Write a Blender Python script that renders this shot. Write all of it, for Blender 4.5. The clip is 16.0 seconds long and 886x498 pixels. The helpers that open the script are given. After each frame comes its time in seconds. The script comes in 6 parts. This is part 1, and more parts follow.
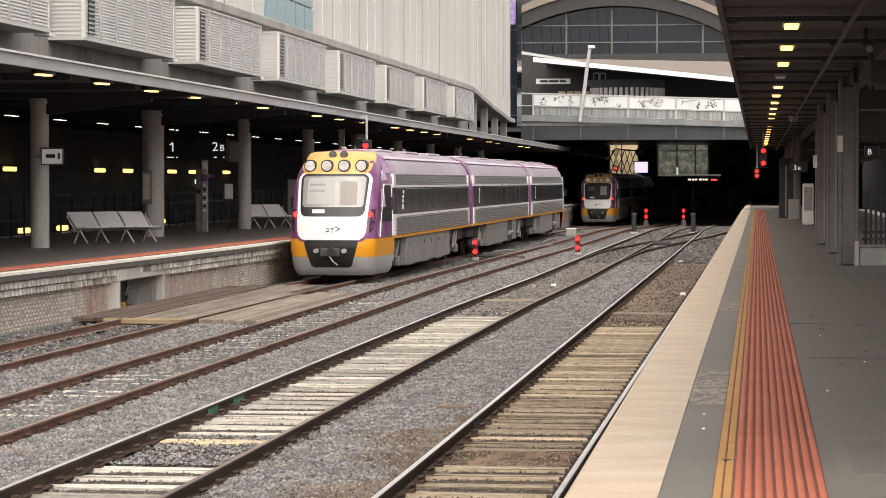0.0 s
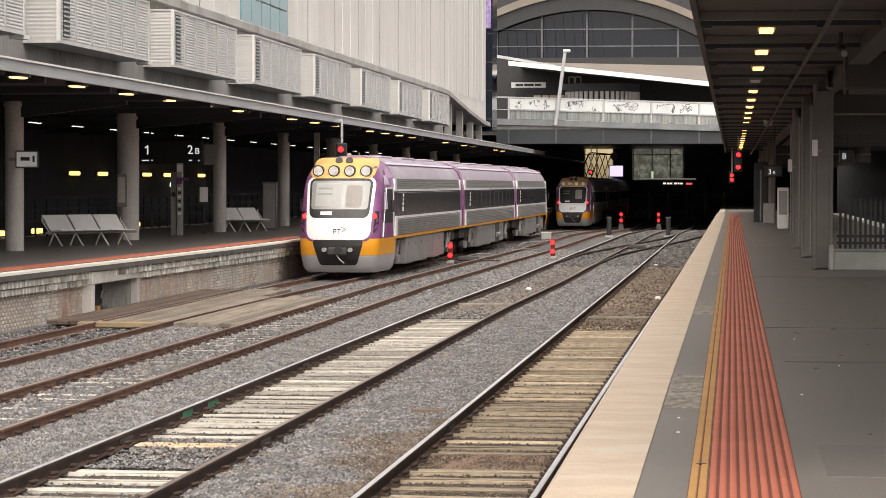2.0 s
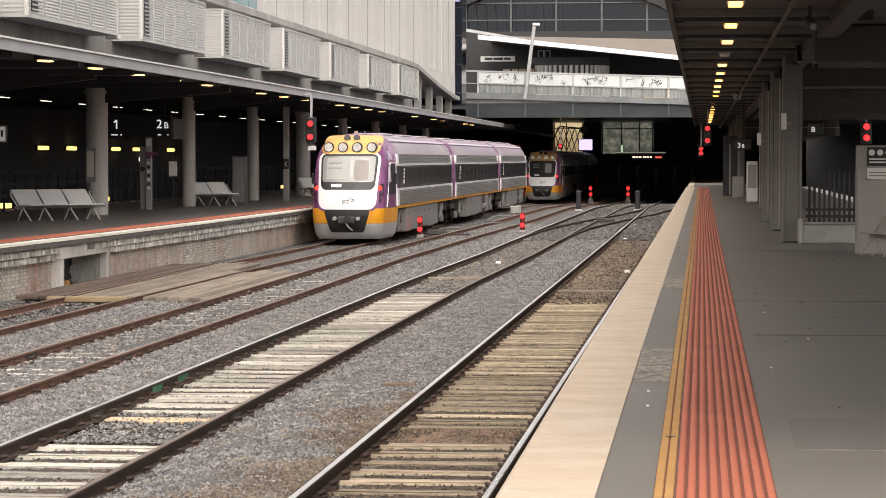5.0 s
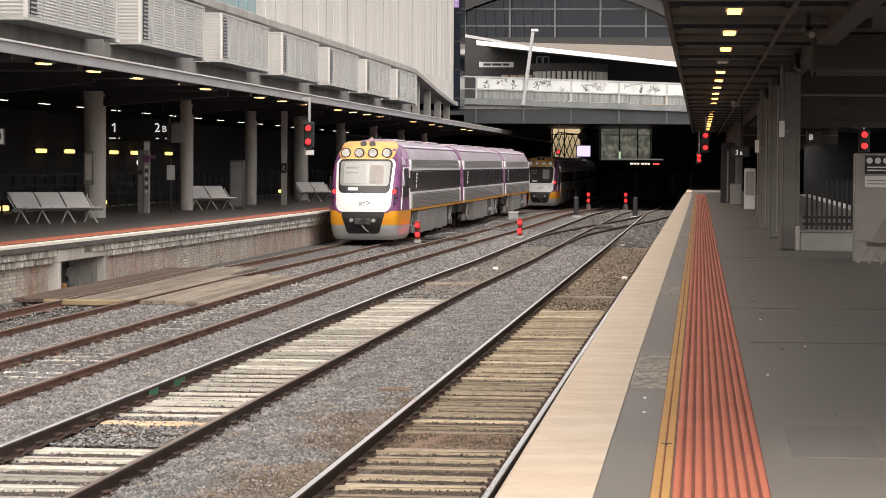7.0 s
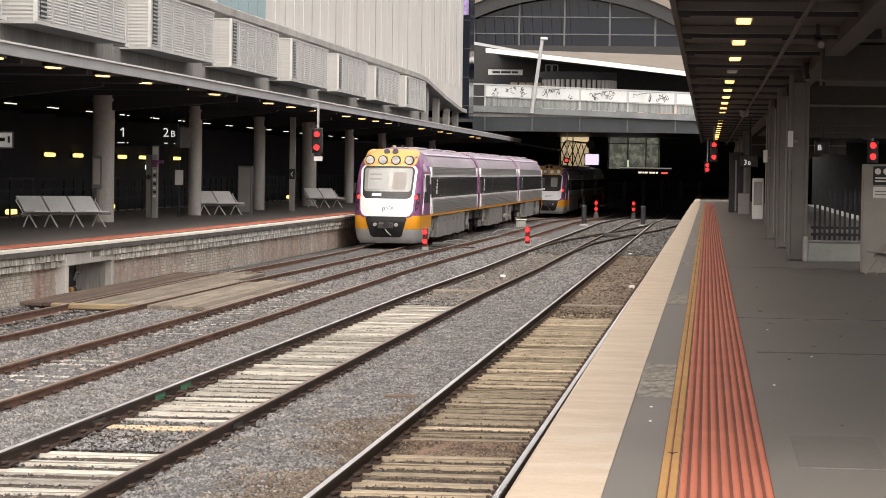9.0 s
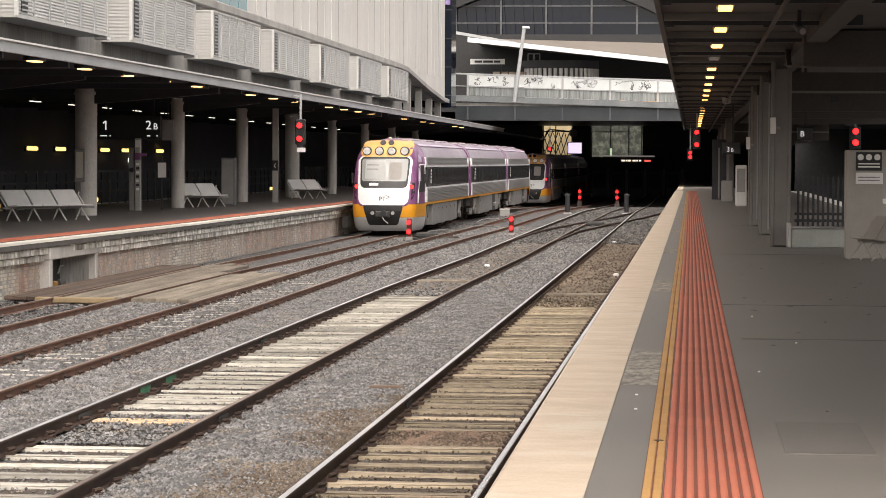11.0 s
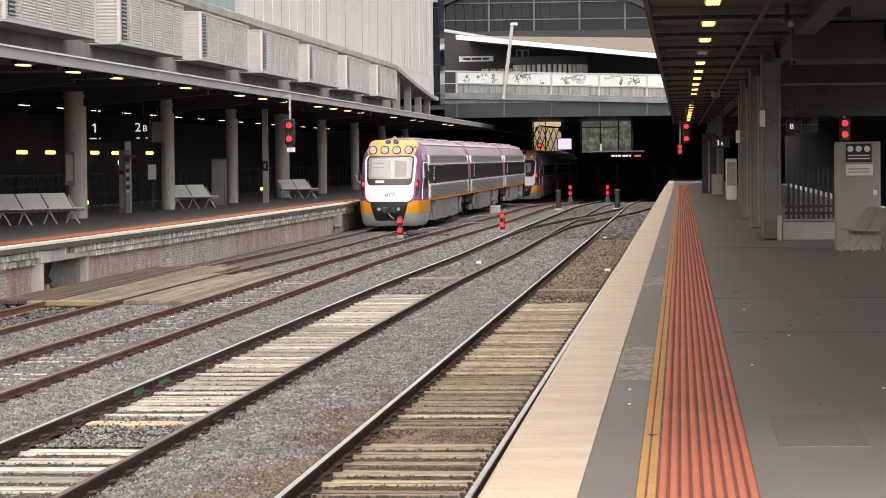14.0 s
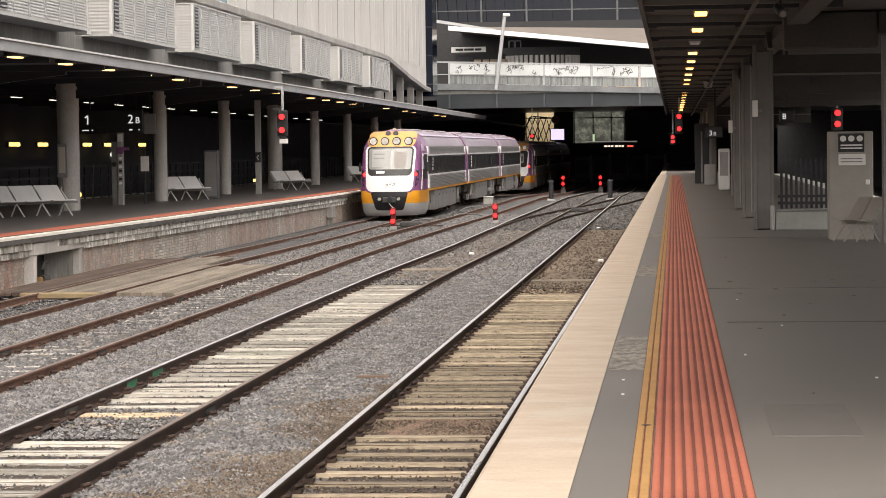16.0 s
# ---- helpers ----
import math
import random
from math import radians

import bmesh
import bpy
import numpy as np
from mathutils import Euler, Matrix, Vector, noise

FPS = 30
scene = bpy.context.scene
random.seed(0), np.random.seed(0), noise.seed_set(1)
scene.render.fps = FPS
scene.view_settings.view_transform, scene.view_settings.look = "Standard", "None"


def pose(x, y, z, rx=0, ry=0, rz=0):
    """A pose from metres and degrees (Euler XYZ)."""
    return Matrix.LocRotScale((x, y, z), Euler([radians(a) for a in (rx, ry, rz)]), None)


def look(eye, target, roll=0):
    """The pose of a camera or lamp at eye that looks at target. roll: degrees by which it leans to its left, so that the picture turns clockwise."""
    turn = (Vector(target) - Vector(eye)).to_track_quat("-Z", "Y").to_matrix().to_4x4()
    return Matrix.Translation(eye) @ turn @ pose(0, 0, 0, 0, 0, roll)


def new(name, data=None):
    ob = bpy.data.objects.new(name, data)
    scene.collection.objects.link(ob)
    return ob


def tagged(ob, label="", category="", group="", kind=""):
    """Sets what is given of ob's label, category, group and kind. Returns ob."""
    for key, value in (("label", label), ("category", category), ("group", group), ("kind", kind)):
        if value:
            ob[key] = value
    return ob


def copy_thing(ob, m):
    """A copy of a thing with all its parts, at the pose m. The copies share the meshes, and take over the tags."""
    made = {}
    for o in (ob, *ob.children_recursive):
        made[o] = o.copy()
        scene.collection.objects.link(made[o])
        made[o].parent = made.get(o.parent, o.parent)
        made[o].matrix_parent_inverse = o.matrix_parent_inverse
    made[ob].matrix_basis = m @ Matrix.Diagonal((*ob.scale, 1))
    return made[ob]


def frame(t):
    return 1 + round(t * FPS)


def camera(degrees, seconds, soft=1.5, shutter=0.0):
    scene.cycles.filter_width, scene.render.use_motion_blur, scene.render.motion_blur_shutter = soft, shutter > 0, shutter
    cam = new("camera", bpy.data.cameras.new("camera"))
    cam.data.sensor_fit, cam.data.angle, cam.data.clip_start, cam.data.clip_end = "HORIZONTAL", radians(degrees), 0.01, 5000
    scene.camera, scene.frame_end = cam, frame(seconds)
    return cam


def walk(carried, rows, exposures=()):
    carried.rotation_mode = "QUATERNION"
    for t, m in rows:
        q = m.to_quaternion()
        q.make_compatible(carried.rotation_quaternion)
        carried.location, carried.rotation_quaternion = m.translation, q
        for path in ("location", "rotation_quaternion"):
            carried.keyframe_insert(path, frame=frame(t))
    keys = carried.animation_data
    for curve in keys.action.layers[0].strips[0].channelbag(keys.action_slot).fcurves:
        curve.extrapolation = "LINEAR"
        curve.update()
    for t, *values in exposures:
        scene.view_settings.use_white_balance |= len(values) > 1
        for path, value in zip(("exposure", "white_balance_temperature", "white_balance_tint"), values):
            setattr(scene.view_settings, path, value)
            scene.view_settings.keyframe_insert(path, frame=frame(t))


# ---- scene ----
EYE = (0.0, 0.0, 2.95)
# seconds, turn to the left, tilt up and lean, in degrees
SWAY = [
    (0, 7.056, -1.540, -0.000),
    (0.5, 6.998, -1.521, 0.001),
    (1, 6.930, -1.454, 0.113),
    (1.5, 6.730, -1.442, 0.039),
    (2, 6.496, -1.460, 0.090),
    (2.5, 6.331, -1.503, -0.013),
    (3, 6.242, -1.530, 0.014),
    (3.5, 6.184, -1.583, -0.035),
    (4, 6.100, -1.803, -0.081),
    (6.5, 5.500, -2.119, 0.174),
    (7, 5.752, -1.924, 0.362),
    (7.5, 5.861, -1.851, 0.465),
    (8, 5.815, -1.837, 0.503),
    (8.5, 5.884, -1.781, 0.709),
    (9, 5.923, -1.764, 0.845),
    (9.5, 5.685, -1.820, 0.854),
    (12, 5.708, -2.010, -0.160),
    (12.5, 5.748, -1.936, -0.333),
    (13, 5.657, -1.876, -0.348),
    (13.5, 5.519, -1.968, -0.411),
    (14, 5.364, -2.038, -0.551),
    (14.5, 5.256, -2.030, -0.594),
    (15, 5.249, -2.040, -0.666),
    (15.5, 5.246, -2.112, -0.775),
    (16, 5.210, -2.244, -0.724),
]


def hold(turn, tilt, lean):
    a, b = radians(turn), radians(tilt)
    way = Vector((-math.sin(a) * math.cos(b), math.cos(a) * math.cos(b), math.sin(b)))
    return look(EYE, Vector(EYE) + way * 10.0, lean)


cam = camera(19.77, 16.0, soft=0.6)
walk(cam, [(t, hold(a, b, c)) for t, a, b, c in SWAY], [(0, 0.86, 7100, 13), (16, 0.86, 7100, 13)])

# ---- light: an overcast day ----
world = bpy.data.worlds.new("overcast_sky")
scene.world = world
world.use_nodes = True
wn = world.node_tree
wn.nodes.clear()
sky = wn.nodes.new("ShaderNodeTexSky")
sky.sky_type = "NISHITA"
sky.sun_disc = False
sky.sun_elevation, sky.sun_rotation = radians(56), radians(176)
sky.dust_density = 4.0
grey = wn.nodes.new("ShaderNodeHueSaturation")
grey.inputs["Saturation"].default_value = 0.25
back = wn.nodes.new("ShaderNodeBackground")
back.inputs["Strength"].default_value = 0.15
wout = wn.nodes.new("ShaderNodeOutputWorld")
wn.links.new(sky.outputs[0], grey.inputs["Color"])
wn.links.new(grey.outputs[0], back.inputs["Color"])
wn.links.new(back.outputs[0], wout.inputs["Surface"])

sun_data = bpy.data.lights.new("sun", "SUN")
sun_data.energy, sun_data.angle, sun_data.color = 1.35, radians(110), (1.0, 0.97, 0.93)
sun = new("sun", sun_data)
sun.matrix_world = look((2, -30, 45), (0, 0, 0))

# ---- mesh tools ----


class Mesh:
    """Collects boxes, prisms and tubes, then becomes one mesh."""

    def __init__(self):
        self.v, self.f = [], []

    def add(self, verts, faces):
        n = len(self.v)
        self.v += [tuple(p) for p in verts]
        self.f += [tuple(n + i for i in f) for f in faces]
        return self

    def box(self, x0, x1, y0, y1, z0, z1):
        return self.add([(x0, y0, z0), (x1, y0, z0), (x1, y1, z0), (x0, y1, z0), (x0, y0, z1), (x1, y0, z1), (x1, y1, z1), (x0, y1, z1)],
                        [(3, 2, 1, 0), (4, 5, 6, 7), (0, 1, 5, 4), (1, 2, 6, 5), (2, 3, 7, 6), (3, 0, 4, 7)])

    def soft_box(self, x0, x1, y0, y1, z0, z1, c=0.02):
        """A box with all its edges chamfered."""
        bm = bmesh.new()
        bmesh.ops.create_cube(bm, size=1.0)
        for p in bm.verts:
            p.co = (x0 if p.co.x < 0 else x1, y0 if p.co.y < 0 else y1, z0 if p.co.z < 0 else z1)
        bmesh.ops.bevel(bm, geom=list(bm.edges), offset=c, segments=1, affect="EDGES")
        bm.verts.index_update()
        self.add([p.co for p in bm.verts], [[p.index for p in f.verts] for f in bm.faces])
        bm.free()
        return self

    def prism(self, profile, axis, a, b):
        """A closed profile drawn out along an axis from a to b. Profile points are the other two axes in order."""
        n = len(profile)
        put = {"x": lambda p, s: (s, p[0], p[1]), "y": lambda p, s: (p[0], s, p[1]), "z": lambda p, s: (p[0], p[1], s)}[axis]
        return self.add([put(p, a) for p in profile] + [put(p, b) for p in profile],
                        [tuple(range(n)), tuple(range(2 * n - 1, n - 1, -1))] + [(i, (i + 1) % n, n + (i + 1) % n, n + i) for i in range(n)])

    def rod(self, p, q, r, n=10, r2=None):
        p, q = Vector(p), Vector(q)
        turn = (q - p).to_track_quat("Z", "Y")
        ring = [turn @ Vector((math.cos(2 * math.pi * i / n), math.sin(2 * math.pi * i / n), 0)) for i in range(n)]
        r2 = r if r2 is None else r2
        return self.add([p + o * r for o in ring] + [q + o * r2 for o in ring],
                        [tuple(range(n - 1, -1, -1)), tuple(range(n, 2 * n))] + [(i, (i + 1) % n, n + (i + 1) % n, n + i) for i in range(n)])

    def line(self, points, r, n=8):
        for p, q in zip(points, points[1:]):
            self.rod(p, q, r, n)
        return self

    def sweep(self, profile, path):
        """A profile of (across, up) swept along a path of (x, y, z) that runs mainly along y."""
        k = len(profile)
        self.add([(x + a, y, z + u) for x, y, z in path for a, u in profile],
                 [(j * k + i, j * k + (i + 1) % k, (j + 1) * k + (i + 1) % k, (j + 1) * k + i) for j in range(len(path) - 1) for i in range(k)]
                 + [tuple(range(k - 1, -1, -1)), tuple((len(path) - 1) * k + i for i in range(k))])
        return self

    def sheet(self, rows):
        """A grid of points as one skin."""
        h, w = len(rows), len(rows[0])
        return self.add([p for row in rows for p in row],
                        [(j * w + i, j * w + i + 1, (j + 1) * w + i + 1, (j + 1) * w + i) for j in range(h - 1) for i in range(w - 1)])

    def data(self, name, material, smooth=None):
        me = bpy.data.meshes.new(name)
        me.from_pydata(self.v, [], self.f)
        bm = bmesh.new()
        bm.from_mesh(me)
        if len(bm.faces) < 60000:
            bmesh.ops.recalc_face_normals(bm, faces=bm.faces)
        bm.to_mesh(me)
        bm.free()
        me.materials.append(material)
        if smooth is not None:
            me.polygons.foreach_set("use_smooth", [True] * len(me.polygons))
            me.set_sharp_from_angle(angle=radians(smooth))
        return me


def thing(name, label, category, at=(0, 0, 0), group="", kind="", turn=0):
    """An Empty at a thing's base, to carry its parts."""
    ob = new(name)
    ob.matrix_basis = pose(*at, 0, 0, turn)
    return tagged(ob, label, category, group, kind)


def part(name, mesh, material, parent, label="", smooth=None, at=None, kind=""):
    ob = new(name, mesh.data(name, material, smooth))
    ob.parent = parent
    if at:
        ob.location = at
    return tagged(ob, label, kind=kind)


def solid(name, mesh, material, label, category="", kind="", group="", smooth=None):
    """A thing that is one mesh."""
    return tagged(new(name, mesh.data(name, material, smooth)), label, category, group, kind)


# ---- materials ----


def surf(name, a, b, scale=3.0, rough=0.7, metal=0.0, bump=0.0, fine=60.0, spread=0.12, islands=False, stretch=(1, 1, 1), spots=None, pieces=False, vary=0.35):
    """Two colours mixed by broad noise, broken up by fine grain, with relief. islands: each loose piece differs a little; pieces: each object does.
    spots: a third colour in patches."""
    m = bpy.data.materials.new(name)
    m.use_nodes = True
    t = m.node_tree
    bs = t.nodes["Principled BSDF"]
    co = t.nodes.new("ShaderNodeTexCoord")
    mp = t.nodes.new("ShaderNodeMapping")
    mp.inputs["Scale"].default_value = stretch
    t.links.new(co.outputs["Object"], mp.inputs["Vector"])

    def noise_at(s, detail):
        n = t.nodes.new("ShaderNodeTexNoise")
        n.inputs["Scale"].default_value, n.inputs["Detail"].default_value, n.inputs["Roughness"].default_value = s, detail, 0.65
        t.links.new(mp.outputs[0], n.inputs["Vector"])
        return n.outputs["Fac"]

    def mix(fac, c1, c2, kind="MIX"):
        x = t.nodes.new("ShaderNodeMix")
        x.data_type, x.blend_type = "RGBA", kind
        for slot, value in ((0, fac), (6, c1), (7, c2)):
            if isinstance(value, (int, float)):
                x.inputs[slot].default_value = value
            elif isinstance(value, tuple):
                x.inputs[slot].default_value = (*value, 1)
            else:
                t.links.new(value, x.inputs[slot])
        return x.outputs[2]

    def ramp(value, lo, hi):
        r = t.nodes.new("ShaderNodeMapRange")
        r.inputs["From Min"].default_value, r.inputs["From Max"].default_value = lo, hi
        t.links.new(value, r.inputs["Value"])
        return r.outputs[0]

    broad, grain = noise_at(scale, 6), noise_at(fine, 3)
    colour = mix(ramp(broad, 0.35, 0.65), a, b)
    if spots:
        colour = mix(ramp(noise_at(scale * 0.45, 8), 0.56, 0.66), colour, spots)
    shade = ramp(grain, 0.3, 0.7)
    v = t.nodes.new("ShaderNodeMapRange")
    v.inputs["To Min"].default_value, v.inputs["To Max"].default_value = 1 - spread, 1 + spread
    t.links.new(shade, v.inputs["Value"])
    value = v.outputs[0]
    if islands or pieces:
        g = t.nodes.new("ShaderNodeNewGeometry") if islands else t.nodes.new("ShaderNodeObjectInfo")
        w = t.nodes.new("ShaderNodeMapRange")
        w.inputs["To Min"].default_value, w.inputs["To Max"].default_value = 1 - vary, 1 + vary
        t.links.new(g.outputs["Random Per Island" if islands else "Random"], w.inputs["Value"])
        mu = t.nodes.new("ShaderNodeMath")
        mu.operation = "MULTIPLY"
        t.links.new(value, mu.inputs[0])
        t.links.new(w.outputs[0], mu.inputs[1])
        value = mu.outputs[0]
    hs = t.nodes.new("ShaderNodeHueSaturation")
    t.links.new(value, hs.inputs["Value"])
    t.links.new(colour, hs.inputs["Color"])
    t.links.new(hs.outputs[0], bs.inputs["Base Color"])
    rr = t.nodes.new("ShaderNodeMapRange")
    rr.inputs["To Min"].default_value, rr.inputs["To Max"].default_value = max(0.03, rough - 0.1), min(1.0, rough + 0.1)
    t.links.new(broad, rr.inputs["Value"])
    t.links.new(rr.outputs[0], bs.inputs["Roughness"])
    bs.inputs["Metallic"].default_value = metal
    if bump:
        bp = t.nodes.new("ShaderNodeBump")
        bp.inputs["Strength"].default_value, bp.inputs["Distance"].default_value = 0.8, bump
        t.links.new(grain, bp.inputs["Height"])
        t.links.new(bp.outputs[0], bs.inputs["Normal"])
    return m


def glow(name, colour, strength):
    m = bpy.data.materials.new(name)
    m.use_nodes = True
    bs = m.node_tree.nodes["Principled BSDF"]
    bs.inputs["Base Color"].default_value = (*[c * 0.5 for c in colour], 1)
    bs.inputs["Emission Color"].default_value = (*colour, 1)
    bs.inputs["Emission Strength"].default_value = strength
    return m


def glass(name, colour, rough=0.05):
    """Dark glazing that mirrors what stands before it."""
    m = bpy.data.materials.new(name)
    m.use_nodes = True
    bs = m.node_tree.nodes["Principled BSDF"]
    bs.inputs["Base Color"].default_value = (*colour, 1)
    bs.inputs["Roughness"].default_value = rough
    bs.inputs["IOR"].default_value = 1.5
    bs.inputs["Specular IOR Level"].default_value = 0.7
    return m


BALLAST = surf("ballast", (0.075, 0.073, 0.073), (0.135, 0.13, 0.127), 1.2, 0.95, bump=0.04, fine=24, spread=0.5, spots=(0.15, 0.125, 0.1))
STONE_BROWN = surf("stained_stone", (0.085, 0.063, 0.044), (0.17, 0.13, 0.094), 0.9, 0.9, bump=0.003, fine=40, spread=0.2, islands=True, vary=0.6)
STONE = surf("ballast_stone", (0.08, 0.078, 0.079), (0.22, 0.212, 0.207), 4.5, 0.9, bump=0.003, fine=40, spread=0.2, islands=True, vary=0.6, spots=(0.19, 0.16, 0.13))
DIRT = surf("track_dirt", (0.1, 0.076, 0.056), (0.21, 0.166, 0.125), 0.8, 0.95, bump=0.02, fine=22, spread=0.35, spots=(0.1, 0.085, 0.07))
RUST_RED = surf("red_rust", (0.12, 0.062, 0.042), (0.22, 0.12, 0.085), 2.0, 0.8, metal=0.1, bump=0.002, fine=50)
RUST = surf("rusty_rail", (0.038, 0.024, 0.019), (0.085, 0.052, 0.038), 2.0, 0.75, metal=0.2, bump=0.002, fine=50)
STEEL = surf("polished_rail", (0.52, 0.51, 0.5), (0.72, 0.71, 0.7), 0.7, 0.3, metal=0.6, fine=20, stretch=(4, 0.3, 1))
DULL = surf("dull_rail", (0.15, 0.11, 0.09), (0.28, 0.22, 0.18), 0.7, 0.5, metal=0.4, fine=20, stretch=(4, 0.3, 1))
TIMBER = surf("weathered_sleeper", (0.19, 0.15, 0.108), (0.37, 0.305, 0.222), 2.0, 0.9, bump=0.006, fine=30, stretch=(0.3, 3, 1), pieces=True, spread=0.25)
PALE = surf("bleached_sleeper", (0.29, 0.27, 0.232), (0.44, 0.415, 0.366), 2.0, 0.9, bump=0.006, fine=30, stretch=(0.3, 3, 1), pieces=True, spread=0.25)
ASPHALT = surf("platform_asphalt", (0.135, 0.122, 0.109), (0.168, 0.152, 0.137), 0.5, 0.6, bump=0.002, fine=110, spread=0.22, spots=(0.15, 0.133, 0.118))
# Lighter than ASPHALT to make up for daylight missing on the far platform.
LIFTED_ASPHALT = surf("daylight_lifted_asphalt", (0.15, 0.136, 0.125), (0.2, 0.184, 0.17), 0.5, 0.5, bump=0.002, fine=110, spread=0.2)
COPING = surf("cream_coping", (0.43, 0.345, 0.26), (0.52, 0.43, 0.335), 2.2, 0.8, bump=0.001, fine=60, spread=0.08, stretch=(0.7, 1.1, 1), spots=(0.5, 0.44, 0.36))
TACTILE = surf("red_tactile", (0.35, 0.092, 0.05), (0.44, 0.135, 0.076), 0.9, 0.7, bump=0.001, fine=80, spread=0.1)
YELLOW = surf("yellow_line", (0.32, 0.165, 0.045), (0.42, 0.235, 0.08), 1.5, 0.7, fine=60)
CONCRETE = surf("grey_concrete", (0.3, 0.29, 0.275), (0.42, 0.405, 0.385), 0.7, 0.85, bump=0.002, fine=30, stretch=(1, 1, 0.35), spots=(0.24, 0.225, 0.21))
FACADE = surf("pale_facade", (0.63, 0.61, 0.58), (0.73, 0.71, 0.68), 0.25, 0.75, fine=12, spread=0.04, stretch=(1, 1, 0.12), spots=(0.62, 0.595, 0.56))
ACGREY = surf("louvre_grey", (0.54, 0.535, 0.52), (0.64, 0.63, 0.61), 0.6, 0.55, metal=0.1, fine=20, spread=0.05)
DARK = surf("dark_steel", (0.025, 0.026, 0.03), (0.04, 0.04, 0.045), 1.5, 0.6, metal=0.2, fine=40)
SOFFIT = surf("brown_soffit", (0.046, 0.04, 0.036), (0.07, 0.061, 0.055), 0.6, 0.75, fine=20)
BEAM = surf("grey_beam_paint", (0.2, 0.195, 0.19), (0.26, 0.25, 0.245), 0.8, 0.6, fine=30)
FASCIA = surf("fascia_paint", (0.36, 0.37, 0.38), (0.46, 0.47, 0.475), 0.5, 0.6, fine=25)
WHITE = surf("white_paint", (0.72, 0.71, 0.69), (0.8, 0.79, 0.77), 0.8, 0.5, fine=30, spread=0.04)
GRAFFITI_WHITE = surf("parapet_panel", (0.54, 0.57, 0.565), (0.66, 0.685, 0.68), 0.4, 0.5, fine=8, spread=0.05)
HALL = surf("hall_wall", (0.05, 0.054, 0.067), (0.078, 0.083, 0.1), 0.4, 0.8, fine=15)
BRICK = surf("old_brick", (0.4, 0.29, 0.235), (0.6, 0.55, 0.48), 0.5, 0.9, bump=0.004, fine=7, spread=0.3, pieces=True, vary=0.14, stretch=(1, 1, 0.16), spots=(0.5, 0.25, 0.18))
BRICKS = surf("old_bricks", (0.4, 0.29, 0.235), (0.6, 0.55, 0.48), 0.5, 0.9, bump=0.004, fine=7, spread=0.3, islands=True, vary=0.14, stretch=(1, 1, 0.16), spots=(0.5, 0.25, 0.18))
BLOCK = surf("painted_block", (0.48, 0.46, 0.42), (0.84, 0.82, 0.77), 1.5, 0.9, bump=0.004, fine=6, spread=0.3, pieces=True, vary=0.22, stretch=(1, 1, 0.6), spots=(0.2, 0.185, 0.165))
BLOCKS = surf("painted_blocks", (0.48, 0.46, 0.42), (0.84, 0.82, 0.77), 1.5, 0.9, bump=0.004, fine=6, spread=0.3, islands=True, vary=0.22, stretch=(1, 1, 0.6), spots=(0.2, 0.185, 0.165))
BOARD = surf("crossing_board", (0.14, 0.115, 0.09), (0.25, 0.215, 0.17), 1.0, 0.9, bump=0.004, fine=25, stretch=(3, 0.4, 1), pieces=True, spread=0.25, vary=0.28)
PURPLE = surf("purple_paint", (0.15, 0.04, 0.135), (0.24, 0.085, 0.21), 1.6, 0.34, fine=5, spread=0.2, spots=(0.4, 0.24, 0.37))
ORANGE = surf("orange_paint", (0.78, 0.33, 0.02), (0.84, 0.38, 0.04), 1.0, 0.35, fine=10, spread=0.03)
AMBER = surf("amber_paint", (0.74, 0.39, 0.11), (0.78, 0.43, 0.15), 1.0, 0.35, fine=10, spread=0.03)
GLOSS_WHITE = surf("train_white", (0.78, 0.78, 0.78), (0.84, 0.84, 0.84), 1.0, 0.3, fine=10, spread=0.02)
SILVER = surf("train_silver", (0.5, 0.5, 0.5), (0.58, 0.58, 0.58), 1.0, 0.4, metal=0.35, fine=20, spread=0.04)
RIBBED = surf("ribbed_steel", (0.36, 0.35, 0.345), (0.45, 0.44, 0.43), 0.8, 0.4, metal=0.6, fine=15, spread=0.06, stretch=(1, 0.2, 1))
SKIRT = surf("skirt_grey", (0.2, 0.196, 0.19), (0.27, 0.264, 0.255), 1.2, 0.55, fine=20, spread=0.1, spots=(0.22, 0.2, 0.18))
ROOFGREY = surf("train_roof", (0.26, 0.2, 0.25), (0.36, 0.3, 0.34), 0.5, 0.4, metal=0.25, fine=15, spots=(0.42, 0.37, 0.4))
UNDER = surf("underframe", (0.035, 0.034, 0.034), (0.07, 0.066, 0.062), 2.0, 0.8, fine=30)
TINT = glass("tinted_window", (0.07, 0.071, 0.073), 0.15)
BANDGLASS = glass("window_band_glass", (0.058, 0.059, 0.061), 0.17)
# Pale grey base paints in the reflection on the windscreen.
SCREEN = glass("windscreen", (0.27, 0.275, 0.265), 0.25)
# BLACK also paints walls and openings that are dark only by shade.
BLACK = surf("black_plastic_and_shade", (0.012, 0.012, 0.013), (0.022, 0.022, 0.023), 3.0, 0.45, fine=40)
RUBBER = surf("black_rubber", (0.02, 0.02, 0.02), (0.03, 0.03, 0.03), 3.0, 0.8, fine=40)
HALLGLASS = glass("hall_glass", (0.008, 0.012, 0.022), 0.08)
HALLGLASS.node_tree.nodes["Principled BSDF"].inputs["Specular IOR Level"].default_value = 0.25
# Base colour lightened to carry the blue sky mirrored in the panes.
TEAL = glass("teal_sky_glass", (0.15, 0.31, 0.36), 0.06)
TAN = surf("tan_roof", (0.16, 0.135, 0.112), (0.21, 0.18, 0.15), 0.3, 0.7, fine=6, spread=0.06)
